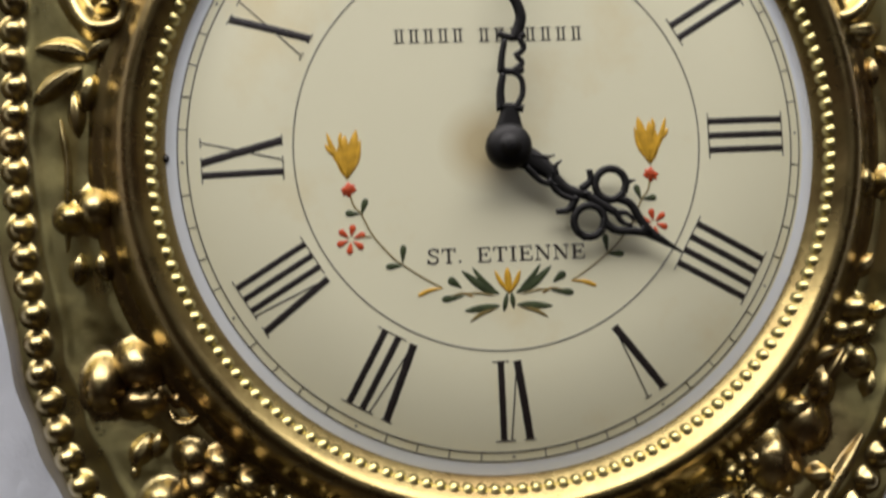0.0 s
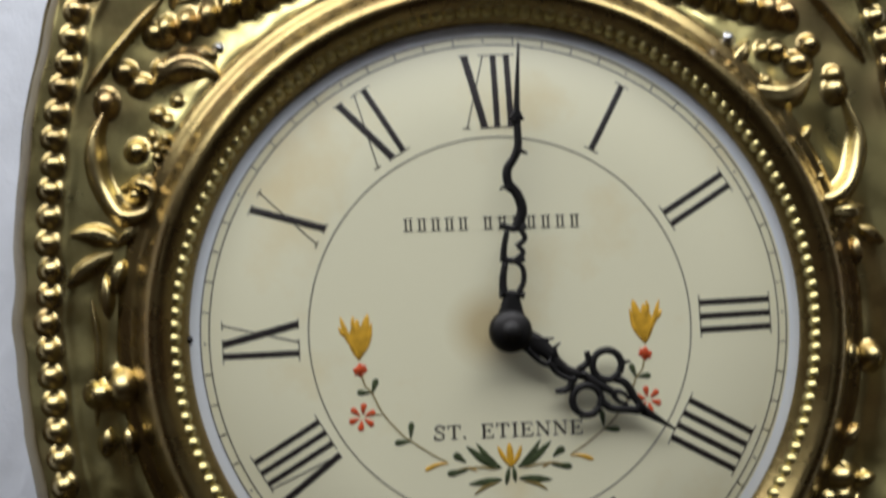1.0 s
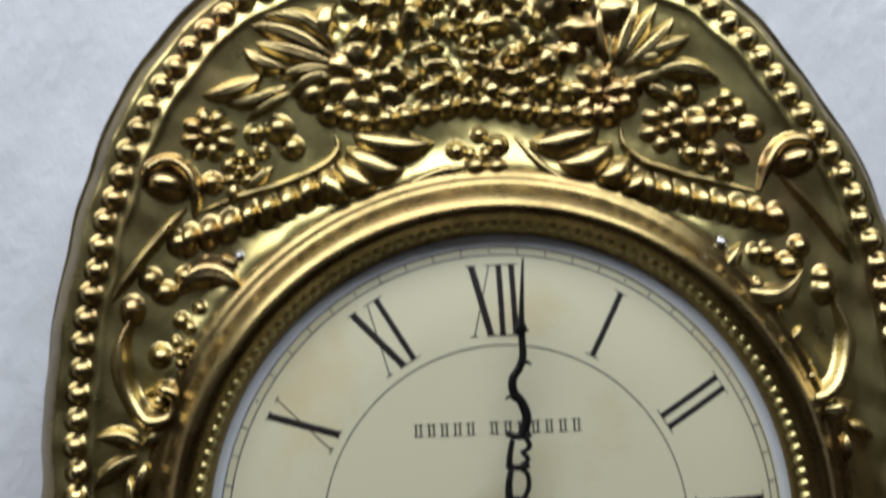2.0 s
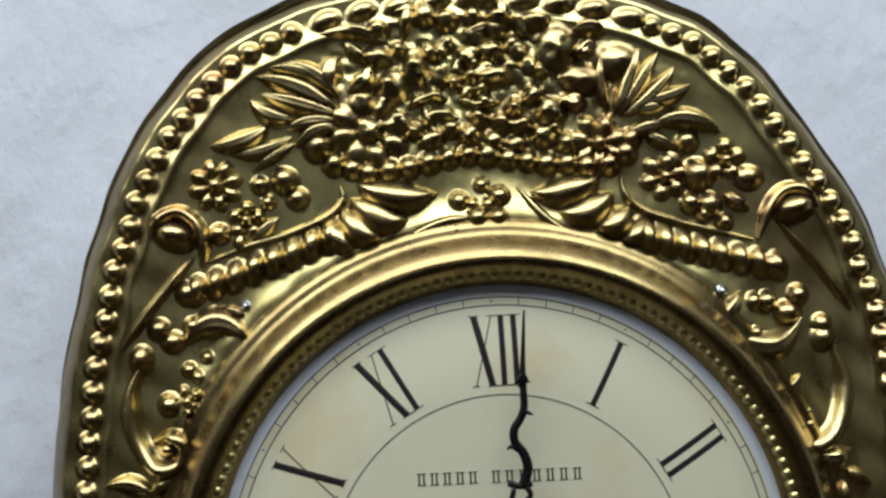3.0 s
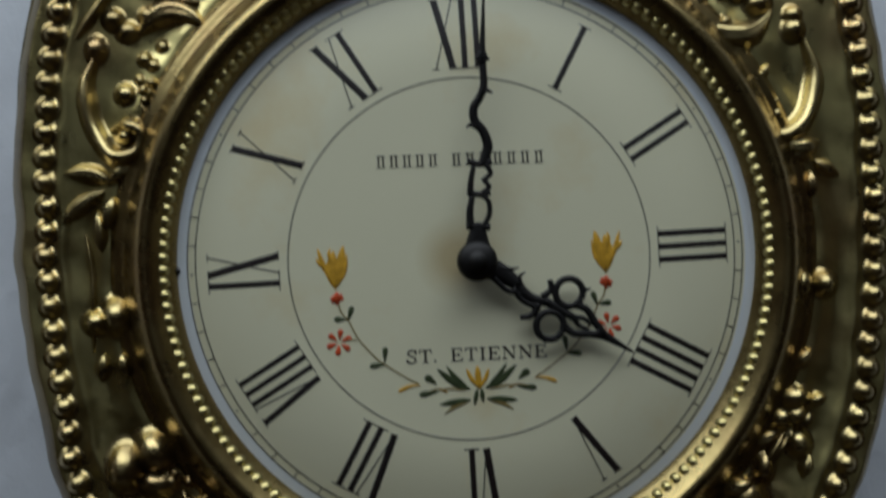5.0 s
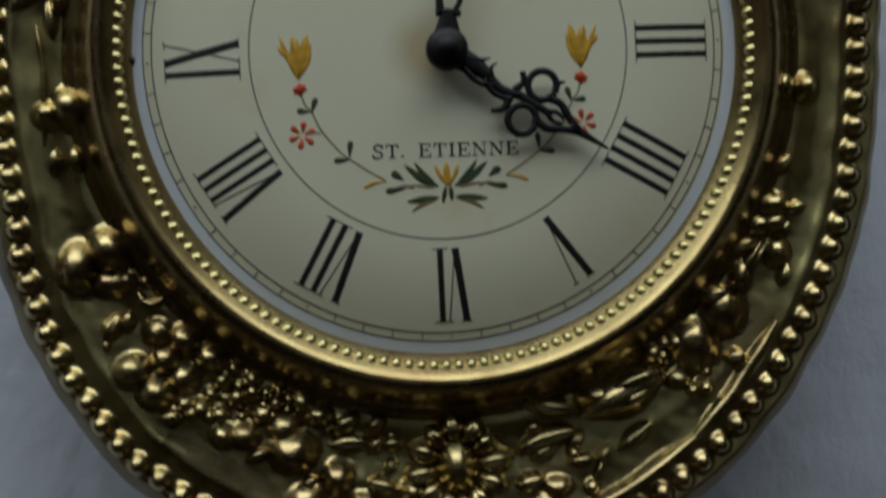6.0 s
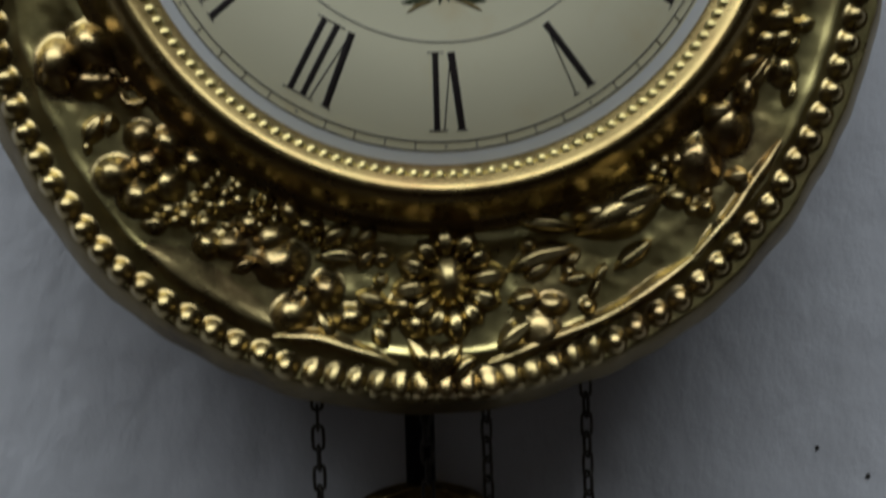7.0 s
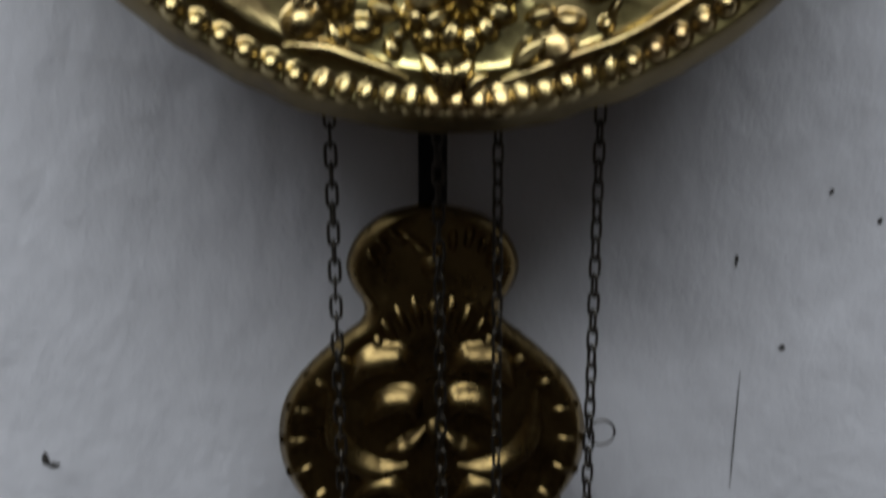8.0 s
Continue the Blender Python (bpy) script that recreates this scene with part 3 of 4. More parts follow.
name_bars(-4.0, 7, 3.72, 26.8, -0.02)

# ---- the two pointers
HUB = (1.5, -0.9)

def pointer(name, angle, d, strokes, label):
    """Openwork cut from black sheet; strokes in mm along and across it."""
    c, s = math.cos(radians(angle)), math.sin(radians(angle))
    bm = bmesh.new()
    for pts, w0, w1 in strokes:
        path = smooth_path(pts, 6)
        n = len(path) - 1
        world_path = [(HUB[0] + u * c - v * s, HUB[1] + u * s + v * c) for u, v in path]
        half = [0.62 * (w0 + (w1 - w0) * i / n) for i in range(n + 1)]
        strip_into(bm, world_path, half, [0.35] * (n + 1), lambda x, z: np.full_like(x, d), across=6, sink=0.45, square=0.25)
    bmesh.ops.recalc_face_normals(bm, faces=bm.faces)
    ob = part(name, bm, BLACK_STEEL, clock, label)
    mod = ob.modifiers.new("thickness", "SOLIDIFY")
    mod.thickness, mod.offset = 0.0004, -1
    return ob

def loop(u, v, r, start=0, turn=360, n=10, squash=1.0):
    return [(u + r * math.cos(radians(start + turn * k / n)), v + squash * r * math.sin(radians(start + turn * k / n))) for k in range(n + 1)]

pointer("hour_pointer", -33.6, 68.6, [
    ([(3, 0), (8, 0.6), (13, 0)], 5.2, 2.6), ([(6, -1.5), (11, -2.6), (15.5, -1.2)], 1.5, 1.0), ([(6, 1.5), (9, 2.8), (10.5, 4.2)], 1.5, 0.3), ([(13, 0.5), (12, 2.2), (12.6, 4.0)], 1.5, 0.3),
    ([(12, 0), (17, -1.2), (22, 0)], 2.4, 2.0), ([(12, -1.4), (16, -2.9), (20.5, -2.4)], 1.4, 1.2), ([(20, 0.5), (21, 3.4), (19.4, 5.6)], 1.6, 1.2), ([(20, -1.5), (20, -5.0), (17.6, -7.2)], 1.8, 1.0),
    (loop(25.6, 5.2, 3.7), 1.5, 1.5), (loop(25.6, -5.0, 3.7), 1.5, 1.5), ([(21, 0), (26, 0), (30, 0)], 2.0, 1.6), ([(28.5, 7.6), (30.2, 9.0)], 1.3, 0.4), ([(24, -8.4), (27, -9.4)], 1.6, 0.6),
    ([(28, 3.0), (32, 3.6), (36, 1.6), (40, 0)], 1.6, 1.7), ([(28, -3.0), (32, -3.6), (36, -1.6), (40, 0)], 1.6, 1.7), ([(30, 0), (32.5, 1.2), (35, 0.6)], 1.3, 0.7), ([(30, 0), (32.5, -1.2), (35, -0.6)], 1.3, 0.7),
    ([(37, 0), (42, 0), (48.5, 0)], 2.8, 0.5)], "black openwork steel hour pointer")
pointer("minute_pointer", 85.2, 71.0, [
    ([(3, 0), (6, 0), (9.5, 0)], 6.0, 3.0), ([(9, 3.2), (9.4, 0), (9, -3.2)], 1.5, 1.5), ([(9, 2.0), (13, 2.3), (17, 1.8)], 1.8, 1.3), ([(9.5, -1.6), (12.5, -2.9), (16, -2.5), (17.8, 0)], 1.2, 1.0),
    ([(18, 3.0), (17.6, 0), (18.2, -3.0)], 1.4, 1.3), ([(17.5, 2.3), (21, 2.2), (25, 1.6)], 1.5, 1.1), ([(18, -1.0), (19.8, -2.6), (21.4, -1.2)], 1.2, 1.0), ([(21.2, -0.8), (23.2, -2.9), (25.6, -1.8)], 1.1, 1.2),
    ([(26.4, 3.3), (25.6, 0), (26.4, -3.2)], 1.4, 1.4), ([(25, -0.6), (28, -1.6), (31, -2.0), (34.5, -0.6), (37.2, 1.6), (40.5, 1.9), (43.5, 0.3), (46.5, -0.6), (50, -0.4), (54, 0)], 2.3, 1.5),
    ([(35.4, 0.4), (36.0, 2.4), (35.2, 3.8)], 1.8, 0.3), ([(44, 0.2), (45.2, -1.2), (44.6, -3.0)], 1.9, 0.4), ([(55, 0), (53.6, 1.2), (53.4, 2.0)], 1.8, 0.3), ([(55, 0), (53.6, -1.2), (53.4, -2.0)], 1.8, 0.3),
    ([(52, 0), (58, 0), (72.6, 0)], 2.0, 0.45)], "slender black openwork minute pointer")
bm = bmesh.new()
lathe(bm, [(2.6, 64.0), (2.6, 67.5), (5.0, 68.0), (5.4, 69.5), (5.3, 71.6), (4.6, 72.8), (3.0, 73.4), (2.2, 73.6), (2.0, 74.6), (1.2, 75.0), (0.01, 75.1)], 32, HUB[0], HUB[1])
bmesh.ops.recalc_face_normals(bm, faces=bm.faces)
part("arbor_hub", bm, BLACK_STEEL, clock, "round black hub")

# ---------------------------------------------------------------- pendulum
def build_pendulum(cx, top, lean):
    pend = empty("pendulum", "pendulum with black rod and embossed dark brass bob", "pendulum")
    bm = bmesh.new()
    box(bm, at(-4.4, -190, 24.0), at(4.4, -98, 26.2))
    bmesh.ops.bevel(bm, geom=bm.edges[:], offset=0.0004, segments=1, affect="EDGES")
    part("rod", bm, BLACK_STEEL, pend, "flat black rod", smooth=False)
    # outline of the pressed bob: a cap over a broad lyre
    prof = [(-171, 0.5), (-172.5, 9), (-175, 16), (-180, 22), (-186, 25.5), (-192, 26.5), (-198, 24.5), (-203, 21.5), (-208, 22), (-213, 28), (-221, 37), (-231, 45), (-242, 49), (-254, 49.5), (-266, 46), (-278, 38), (-289, 26), (-296, 12), (-298, 0.5)]
    edge = smooth_path([(w, z) for z, w in prof], 4)
    bm = bmesh.new()
    rows = []
    for w, z in edge:
        w = max(w, 0.3)
        row = []
        for v in np.linspace(-1, 1, 33):
            rim = min(1.0, (1 - abs(v)) * w / 3.2)
            d = 27 + 3.2 * rim**0.6 + 1.6 * math.exp(-(((1 - abs(v)) * w - 5.5) / 2.2) ** 2) * min(1, w / 14)
            row.append(bm.verts.new(at(v * w, z, d)))
        rows.append(row)
    grid_faces(bm, rows)
    bmesh.ops.recalc_face_normals(bm, faces=bm.faces)
    bob = part("bob", bm, BOB_BRASS, pend, "pressed dark brass bob with scrolls")
    mod = bob.modifiers.new("thickness", "SOLIDIFY")
    mod.thickness, mod.offset = 0.0012, -1

    def face(x, z):
        return np.full_like(np.asarray(x, float), 29.6)

    def boss(x, z, rx, rz, turn, h, name):
        b = bmesh.new()
        dome_into(b, x, z, rx, rz, turn, h, face)
        part(name, b, BOB_BRASS, bob)

    def curl(pts, width, h):
        b = bmesh.new()
        path = smooth_path(pts, 7)
        n = len(path) - 1
        ends = [min(1.0, 0.25 + 2.4 * min(i, n - i) / n) for i in range(n + 1)]
        strip_into(b, path, [0.5 * width * e for e in ends], [1.2 * h * e for e in ends], face, 11, flare=1.35)
        bmesh.ops.recalc_face_normals(b, faces=b.faces)
        part("scroll", b, BOB_BRASS, bob)

    for side in (-1, 1):
        curl([(side * 26, -231), (side * 20, -222.5), (side * 12, -220.5), (side * 5, -226)], 11.5, 5.0)
        curl([(side * 21, -243), (side * 14, -235.5), (side * 8, -235), (side * 5, -242)], 11.0, 5.0)
        curl([(side * 33, -231), (side * 31, -249), (side * 20, -259), (side * 8, -258)], 9.0, 4.0)
        curl([(side * 15, -252), (side * 8, -250.5), (side * 2, -244)], 6.5, 3.6)
        curl([(side * 26, -270), (side * 16, -264), (side * 7, -270)], 7.0, 3.6)
        for k in range(9):
            a = radians(70 - k * 17)
            boss(side * (3 + 40.5 * math.cos(a)), -250 + 36 * math.sin(a), 4.4, 2.3, math.degrees(math.atan2(math.sin(a), side * math.cos(a))) , 2.4, "gadroon")
        for k in range(5):
            a = radians(20 + k * 32)
            boss(side * (10 + 9 * math.cos(a)), -190 + 9.5 * math.sin(a), 4.6, 1.8, 60 * side + k * 10, 3.0, "petal")
        for k in range(3):
            boss(side * (5 + 4.5 * k), -205 - 2.5 * k, 2.0, 6.0, -side * (14 + 10 * k), 3.2, "petal")
    boss(0, -190, 4.2, 5.5, 0, 3.0, "berry")
    boss(0, -206, 2.0, 5.5, 0, 2.4, "petal")
    boss(0, -246, 3.4, 5.0, 0, 3.0, "berry")
    pend.matrix_world = Matrix.Translation(at(cx, top, 0)) @ Matrix.Rotation(radians(lean), 4, "Y") @ Matrix.Translation(-at(0, top, 0))
    return pend

build_pendulum(-8.0, -98, 0.6)

# ---------------------------------------------------------------- chains
def link_mesh():
    """A bent wire link, 7.3 mm long and 4.2 mm wide."""
    bm = bmesh.new()
    rows, n, wire = [], 16, 0.52
    for k in range(n):
        a = 2 * math.pi * k / n
        x, z = 1.55 * math.cos(a), (1.55 * math.sin(a)) + (2.0 if math.sin(a) > 0.01 else -2.0 if math.sin(a) < -0.01 else 0)
        out = Vector((math.cos(a), 0, math.sin(a)))
        rows.append([bm.verts.new((Vector((x, 0, z)) + wire * (math.cos(b) * out + math.sin(b) * Vector((0, 1, 0)))) * MM) for b in [2 * math.pi * j / 6 for j in range(6)]])
    rows.append(rows[0])
    grid_faces(bm, rows, True)
    bmesh.ops.recalc_face_normals(bm, faces=bm.faces)
    me = bpy.data.meshes.new("link")
    bm.to_mesh(me)
    bm.free()
    me.materials.append(CHAIN_STEEL)
    me.shade_smooth()
    return me

LINK = link_mesh()

def chain(x_top, x_low, d, top, low, phase):
    thing = empty("clock_chain", "thin dark steel link chain hanging below the clock", "chain", "clock chains")
    thing.location = at(x_top, top, d)
    n = int((top - low) / 5.7)
    for k in range(n):
        ob = new("link", LINK)
        ob.parent = thing
        f = k / n
        ob.matrix_local = Matrix.Translation(((x_low - x_top) * f * MM, 0, -5.7 * k * MM)) @ Matrix.Rotation(radians((90 if k % 2 else 0) + phase + 8 * math.sin(k * 0.7)), 4, "Z")
    return thing

chain(-37.4, -39.0, 40, -108, -420, 12)
last = chain(38.3, 39.8, 40, -108, -420, 20)
chain(9.6, 10.8, 40, -108, -420, 35)
chain(-7.4, -6.7, 40, -108, -420, 70)
bm = bmesh.new()
rows = []
for k in range(20):
    a = 2 * math.pi * k / 20
    o = Vector((math.cos(a), 0, math.sin(a)))
    rows.append([bm.verts.new((4.2 * o + 0.35 * (math.cos(b) * o + math.sin(b) * Vector((0, 1, 0)))) * MM) for b in [2 * math.pi * j / 6 for j in range(6)]])
rows.append(rows[0])
grid_faces(bm, rows, True)
ring = part("wire_ring", bm, CHAIN_STEEL, last, "thin wire ring")
ring.location = (0.0045, 0, -0.134)

# ---------------------------------------------------------------- marks on the wall
wall_chip(0.120, 1.427, 0.0007, 0.0009)
wall_chip(0.137, 1.417, 0.0008, 0.0010)
wall_chip(0.091, 1.404, 0.0006, 0.0022)
wall_chip(0.109, 1.373, 0.0012, 0.0010)
wall_chip(-0.1425, 1.336, 0.0013, 0.0026)
wall_chip(-0.1400, 1.3335, 0.0022, 0.0010)
wall_chip(0.0955, 1.342, 0.0002, 0.024)

# ---------------------------------------------------------------- embossed ornaments of the plate
bead_row(plate)
# flower basket of the crown
flower(-77.2, 112.1, 7.2, 8, 2.7, 2.2)
flower(-68.7, 101.7, 5.0, 5, 1.9, 2.2)
dome(-57.3, 112.7, 3.5, 3.5, 0, 2.6)
dome(-64.5, 111.8, 2.4, 2.4, 0, 1.8)
dome(-53.9, 107.4, 3.0, 3.0, 0, 2.2)
dome(-62.3, 106.5, 2.0, 2.0, 0, 1.5)
dome(-76.5, 98.1, 2.7, 2.7, 0, 2.0)
leaf(-71.5, 91.8, -70.1, 98.1, 3.4, 1.6)
leaf(-67.4, 95.5, -59.3, 102.3, 3.8, 1.7)
leaf(-79.0, 123.7, -61.2, 129.8, 5.9, 2.3, -0.12)
leaf(-73.0, 121.1, -54.4, 126.0, 4.5, 1.9, -0.1)
leaf(-66.7, 115.7, -53.7, 124.0, 2.8, 1.4)
leaf(-64.8, 144.1, -40.6, 132.4, 5.9, 2.3, 0.06)
leaf(-63.7, 138.9, -40.3, 131.3, 5.2, 2.1)
leaf(-56.3, 147.9, -40.7, 135.9, 4.9, 2.0, 0.12)
leaf(-61.1, 146.4, -41.9, 139.4, 3.8, 1.7, 0.1)
leaf(-66.5, 137.3, -53.4, 131.0, 4.5, 1.9, -0.15)
leaf(-56.8, 127.5, -40.7, 129.1, 4.2, 1.8, 0.1)
leaf(-53.8, 122.3, -40.7, 128.0, 4.5, 1.9, 0.12)
leaf(-41.9, 137.7, -39.9, 149.8, 6.0, 2.3, 0.2)
leaf(-38.4, 138.4, -31.8, 146.7, 5.3, 2.1, -0.2)
leaf(-45.7, 156.3, -25.0, 152.6, 4.2, 1.8, 0.1)
dome(-28.4, 156.5, 3.0, 3.0, 0, 2.3)
leaf(-38.9, 153.8, -31.8, 146.7, 3.5, 1.6)
flower(-32.4, 126.6, 11.5, 8, 4.3, 2.6)
dome(-25.3, 139.1, 4.5, 4.8, -3, 3.4, 'berry')
dome(-18.0, 144.3, 3.5, 5.1, -3, 2.6, 'berry')
dome(-28.8, 148.7, 3.8, 3.2, -3, 2.4, 'berry')
dome(-22.6, 150.7, 2.6, 2.6, 0, 1.9)
leaf(-18.9, 166.8, -21.0, 152.9, 3.5, 1.6)
dome(-14.2, 161.7, 3.5, 3.9, -3, 2.7, 'berry')
dome(-8.0, 158.9, 3.2, 3.2, 0, 2.4)
leaf(-15.8, 153.0, -11.3, 146.6, 3.9, 1.7)
leaf(-6.7, 154.3, -11.8, 146.6, 3.9, 1.7)
flower(-1.7, 141.4, 6.4, 6, 2.6, 2.4)
leaf(-11.2, 146.1, -10.7, 137.0, 3.9, 1.7)
scroll([(-20.8, 132.7), (-15.2, 135.8), (-8.7, 134.9)], 2.4, 1.6, 'basket_weave')
scroll([(-17.2, 128.8), (-12.3, 130.6), (-5.9, 129.0)], 2.4, 1.6, 'basket_weave')
scroll([(-16.2, 133.0), (-14.8, 128.7), (-12.7, 122.7)], 2.2, 1.4, 'basket_weave')
scroll([(-5.5, 134.1), (0.1, 132.7), (6.7, 133.5)], 2.2, 1.5, 'basket_weave')
flower(4.9, 149.3, 9.4, 6, 3.9, 3.2)
dome(6.0, 141.7, 6.5, 3.2, -3, 3.0, 'petal')
dome(7.6, 158.7, 3.7, 3.7, 0, 2.8)
leaf(-3.4, 153.9, 5.6, 157.7, 3.9, 1.7)
leaf(8.5, 166.4, 9.4, 158.1, 3.6, 1.6)
leaf(12.9, 160.7, 16.1, 151.8, 3.9, 1.7)
dome(18.9, 157.5, 4.2, 2.9, -3, 2.2, 'petal')
dome(12.6, 149.4, 2.9, 2.9, 0, 2.2)
leaf(-0.2, 164.1, 0.3, 154.0, 4.3, 1.8)
leaf(-24.5, 162.5, -16.9, 164.0, 3.5, 1.6)
dome(24.1, 148.9, 5.8, 7.1, -3, 3.0, 'bud')
leaf(30.0, 154.7, 39.9, 153.1, 5.0, 2.1, 0.1)
leaf(29.2, 145.5, 36.4, 151.4, 4.3, 1.8)
dome(31.2, 139.2, 6.5, 4.2, -3, 2.8, 'bud')
dome(21.2, 129.9, 4.4, 4.4, 0, 3.3)
dome(16.7, 134.8, 3.2, 3.2, 0, 2.4)
dome(28.3, 132.6, 3.6, 2.9, -3, 2.2, 'berry')
dome(19.3, 142.5, 2.6, 2.6, 0, 1.9)
dome(15.8, 144.4, 2.4, 2.4, 0, 1.8)
dome(42.4, 143.9, 5.9, 5.2, -3, 2.6, 'shell')
leaf(39.1, 128.0, 38.7, 148.6, 3.9, 1.7, 0.1)
leaf(40.4, 127.6, 49.5, 148.4, 4.6, 2.0)
leaf(41.4, 127.2, 55.1, 146.9, 4.3, 1.8)
leaf(42.3, 127.2, 59.7, 142.2, 4.3, 1.8, -0.06)
leaf(47.8, 132.0, 64.0, 136.4, 4.3, 1.9, -0.1)
leaf(45.8, 128.6, 56.7, 130.5, 3.6, 1.6)
leaf(51.2, 124.5, 71.9, 121.2, 5.7, 2.3, 0.14)
leaf(43.6, 122.3, 55.3, 124.8, 4.3, 1.8)
flower(35.1, 119.5, 8.7, 7, 2.6, 2.4)
dome(18.7, 122.7, 3.5, 3.5, 0, 2.7)
dome(11.9, 126.4, 3.9, 2.6, -3, 1.9, 'berry')
dome(6.6, 126.8, 2.9, 2.9, 0, 2.2)
dome(0.7, 128.7, 3.5, 2.6, -3, 1.9, 'berry')
dome(-2.9, 123.9, 3.2, 3.2, 0, 2.4)
dome(4.3, 121.8, 2.9, 2.9, 0, 2.2)
dome(10.7, 120.7, 3.2, 2.3, -3, 1.7, 'berry')
dome(25.3, 120.0, 3.2, 3.2, 0, 2.4)
dome(22.4, 125.1, 2.3, 2.3, 0, 1.7)
dome(-14.3, 122.8, 3.5, 2.6, -3, 1.9, 'berry')
dome(-19.1, 125.5, 2.6, 2.6, 0, 1.9)
dome(-8.4, 125.8, 2.6, 2.6, 0, 1.9)
dome(-22.6, 128.2, 2.2, 2.2, 0, 1.7)
dome(1.9, 133.8, 2.6, 2.6, 0, 1.9)
dome(10.7, 131.6, 2.9, 2.9, 0, 2.2)
dome(-47.4, 122.0, 3.8, 3.8, 0, 2.8)
dome(-42.8, 116.9, 3.2, 3.2, 0, 2.4)
dome(-37.8, 115.3, 2.9, 2.9, 0, 2.1)
dome(-33.0, 113.8, 3.0, 3.0, 0, 2.3)
dome(-26.9, 114.1, 3.2, 3.2, 0, 2.4)
dome(-21.2, 114.8, 3.0, 3.0, 0, 2.3)
dome(-15.2, 116.1, 3.2, 3.2, 0, 2.4)
dome(-9.4, 117.1, 2.9, 2.9, 0, 2.2)
dome(-3.8, 117.8, 3.0, 3.0, 0, 2.3)
dome(2.1, 117.5, 3.2, 3.2, 0, 2.4)
dome(7.9, 116.2, 3.0, 3.0, 0, 2.3)
dome(13.6, 115.3, 2.9, 2.9, 0, 2.2)
dome(19.2, 114.3, 3.2, 3.2, 0, 2.4)
dome(25.2, 114.0, 3.2, 3.2, 0, 2.4)
dome(31.3, 113.0, 3.2, 3.2, 0, 2.4)
dome(37.6, 113.3, 3.2, 3.2, 0, 2.4)
dome(42.8, 116.4, 3.2, 3.2, 0, 2.4)
dome(44.7, 120.6, 2.9, 2.9, 0, 2.2)
flower(53.9, 108.6, 6.8, 6, 2.3, 2.2)
dome(63.8, 108.9, 4.2, 4.2, 0, 3.2)
flower(72.3, 112.8, 5.9, 5, 2.1, 2.2)
dome(78.8, 107.3, 3.9, 3.3, -3, 2.0, 'petal')
dome(66.4, 99.7, 3.4, 3.4, 0, 2.6)
dome(61.0, 100.6, 2.9, 2.9, 0, 2.2)
leaf(71.0, 102.7, 78.4, 97.3, 4.6, 2.0)
dome(70.6, 94.5, 2.4, 2.4, 0, 1.8)
dome(64.6, 97.1, 2.1, 2.1, 0, 1.6)
dome(61.4, 118.9, 3.1, 3.1, 0, 2.3)
leaf(54.6, 116.8, 59.8, 110.7, 3.6, 1.6)
leaf(48.5, 122.1, 58.7, 116.6, 3.9, 1.7)
# swags and gadroons under the basket
def swag(rope, plumes, edge):
    """A gadrooned rope that swells towards the middle into long plumes, with a thin fillet above it."""
    (x1, z1), (x2, z2), n = rope
    scroll([(x1, z1), ((x1 + x2) / 2, (z1 + z2) / 2 - 0.6), (x2, z2)], 6.4, 1.0, "rope")
    along = math.degrees(math.atan2(z2 - z1, x2 - x1))
    for k in range(n):
        t = (k + 0.5) / n
        size = 1 + 0.28 * t
        sag = -2.4 * t * (1 - t)
        lean = along + (58 if x1 < 0 else 122)
        dome(x1 + (x2 - x1) * t, z1 + (z2 - z1) * t + sag, 3.9 * size, 2.6 * size, lean, 2.7 * size, "rib")
    for x3, z3, x4, z4, width, bend in plumes:
        leaf(x3, z3, x4, z4, width, 3.0, bend, name="rib")
    scroll(edge, 2.2, 1.2, "fillet")

swag(((-86.0, 81.5), (-42.0, 97.0), 8), [(-45.0, 100.5, -38.0, 91.5, 7.0, -0.14), (-41.0, 104.0, -30.0, 94.5, 8.0, -0.16), (-38.5, 107.0, -22.0, 99.5, 8.6, -0.16), (-37.0, 111.0, -13.0, 107.0, 8.2, -0.12)],
     [(-80.5, 90.0), (-69.0, 94.0), (-56.0, 97.4), (-45.5, 101.6), (-41.0, 106.0), (-41.5, 110.5)])
swag(((87.5, 80.0), (44.0, 92.5), 8), [(46.5, 97.0, 38.5, 90.0, 7.0, 0.14), (42.5, 101.0, 31.5, 94.5, 8.0, 0.16), (38.0, 105.5, 21.0, 99.5, 8.6, 0.16), (35.0, 110.0, 13.5, 106.0, 8.2, 0.12)],
     [(41.0, 111.0), (41.6, 104.0), (46.5, 99.0), (55.0, 95.6), (66.0, 92.4), (78.5, 88.8)])
scroll([(-95.5, 98.0), (-93.4, 102.6), (-88.0, 105.0), (-83.0, 101.4), (-81.0, 95.0), (-81.6, 88.8)], 3.0, 1.9, "volute")
scroll([(80.0, 88.9), (84.0, 97.9), (89.0, 103.0), (95.0, 102.4), (98.4, 97.4)], 3.0, 1.9, "volute")
dome(-89.0, 98.2, 5.4, 3.8, -20, 3.4, "bud")
dome(91.4, 97.6, 5.4, 3.8, 20, 3.4, "bud")
scroll([(-104.3, 66.5), (-95.7, 78.2), (-84.1, 91.7)], 2.1, 1.2)
scroll([(105.4, 66.6), (98.4, 78.4), (86.9, 93.6)], 2.3, 1.2)
scroll([(-39.4, 84.2), (-16.7, 96.6), (-5.4, 99.2)], 1.9, 0.8)
scroll([(9.8, 107.6), (20.0, 95.3), (35.4, 86.4)], 1.9, 0.8)
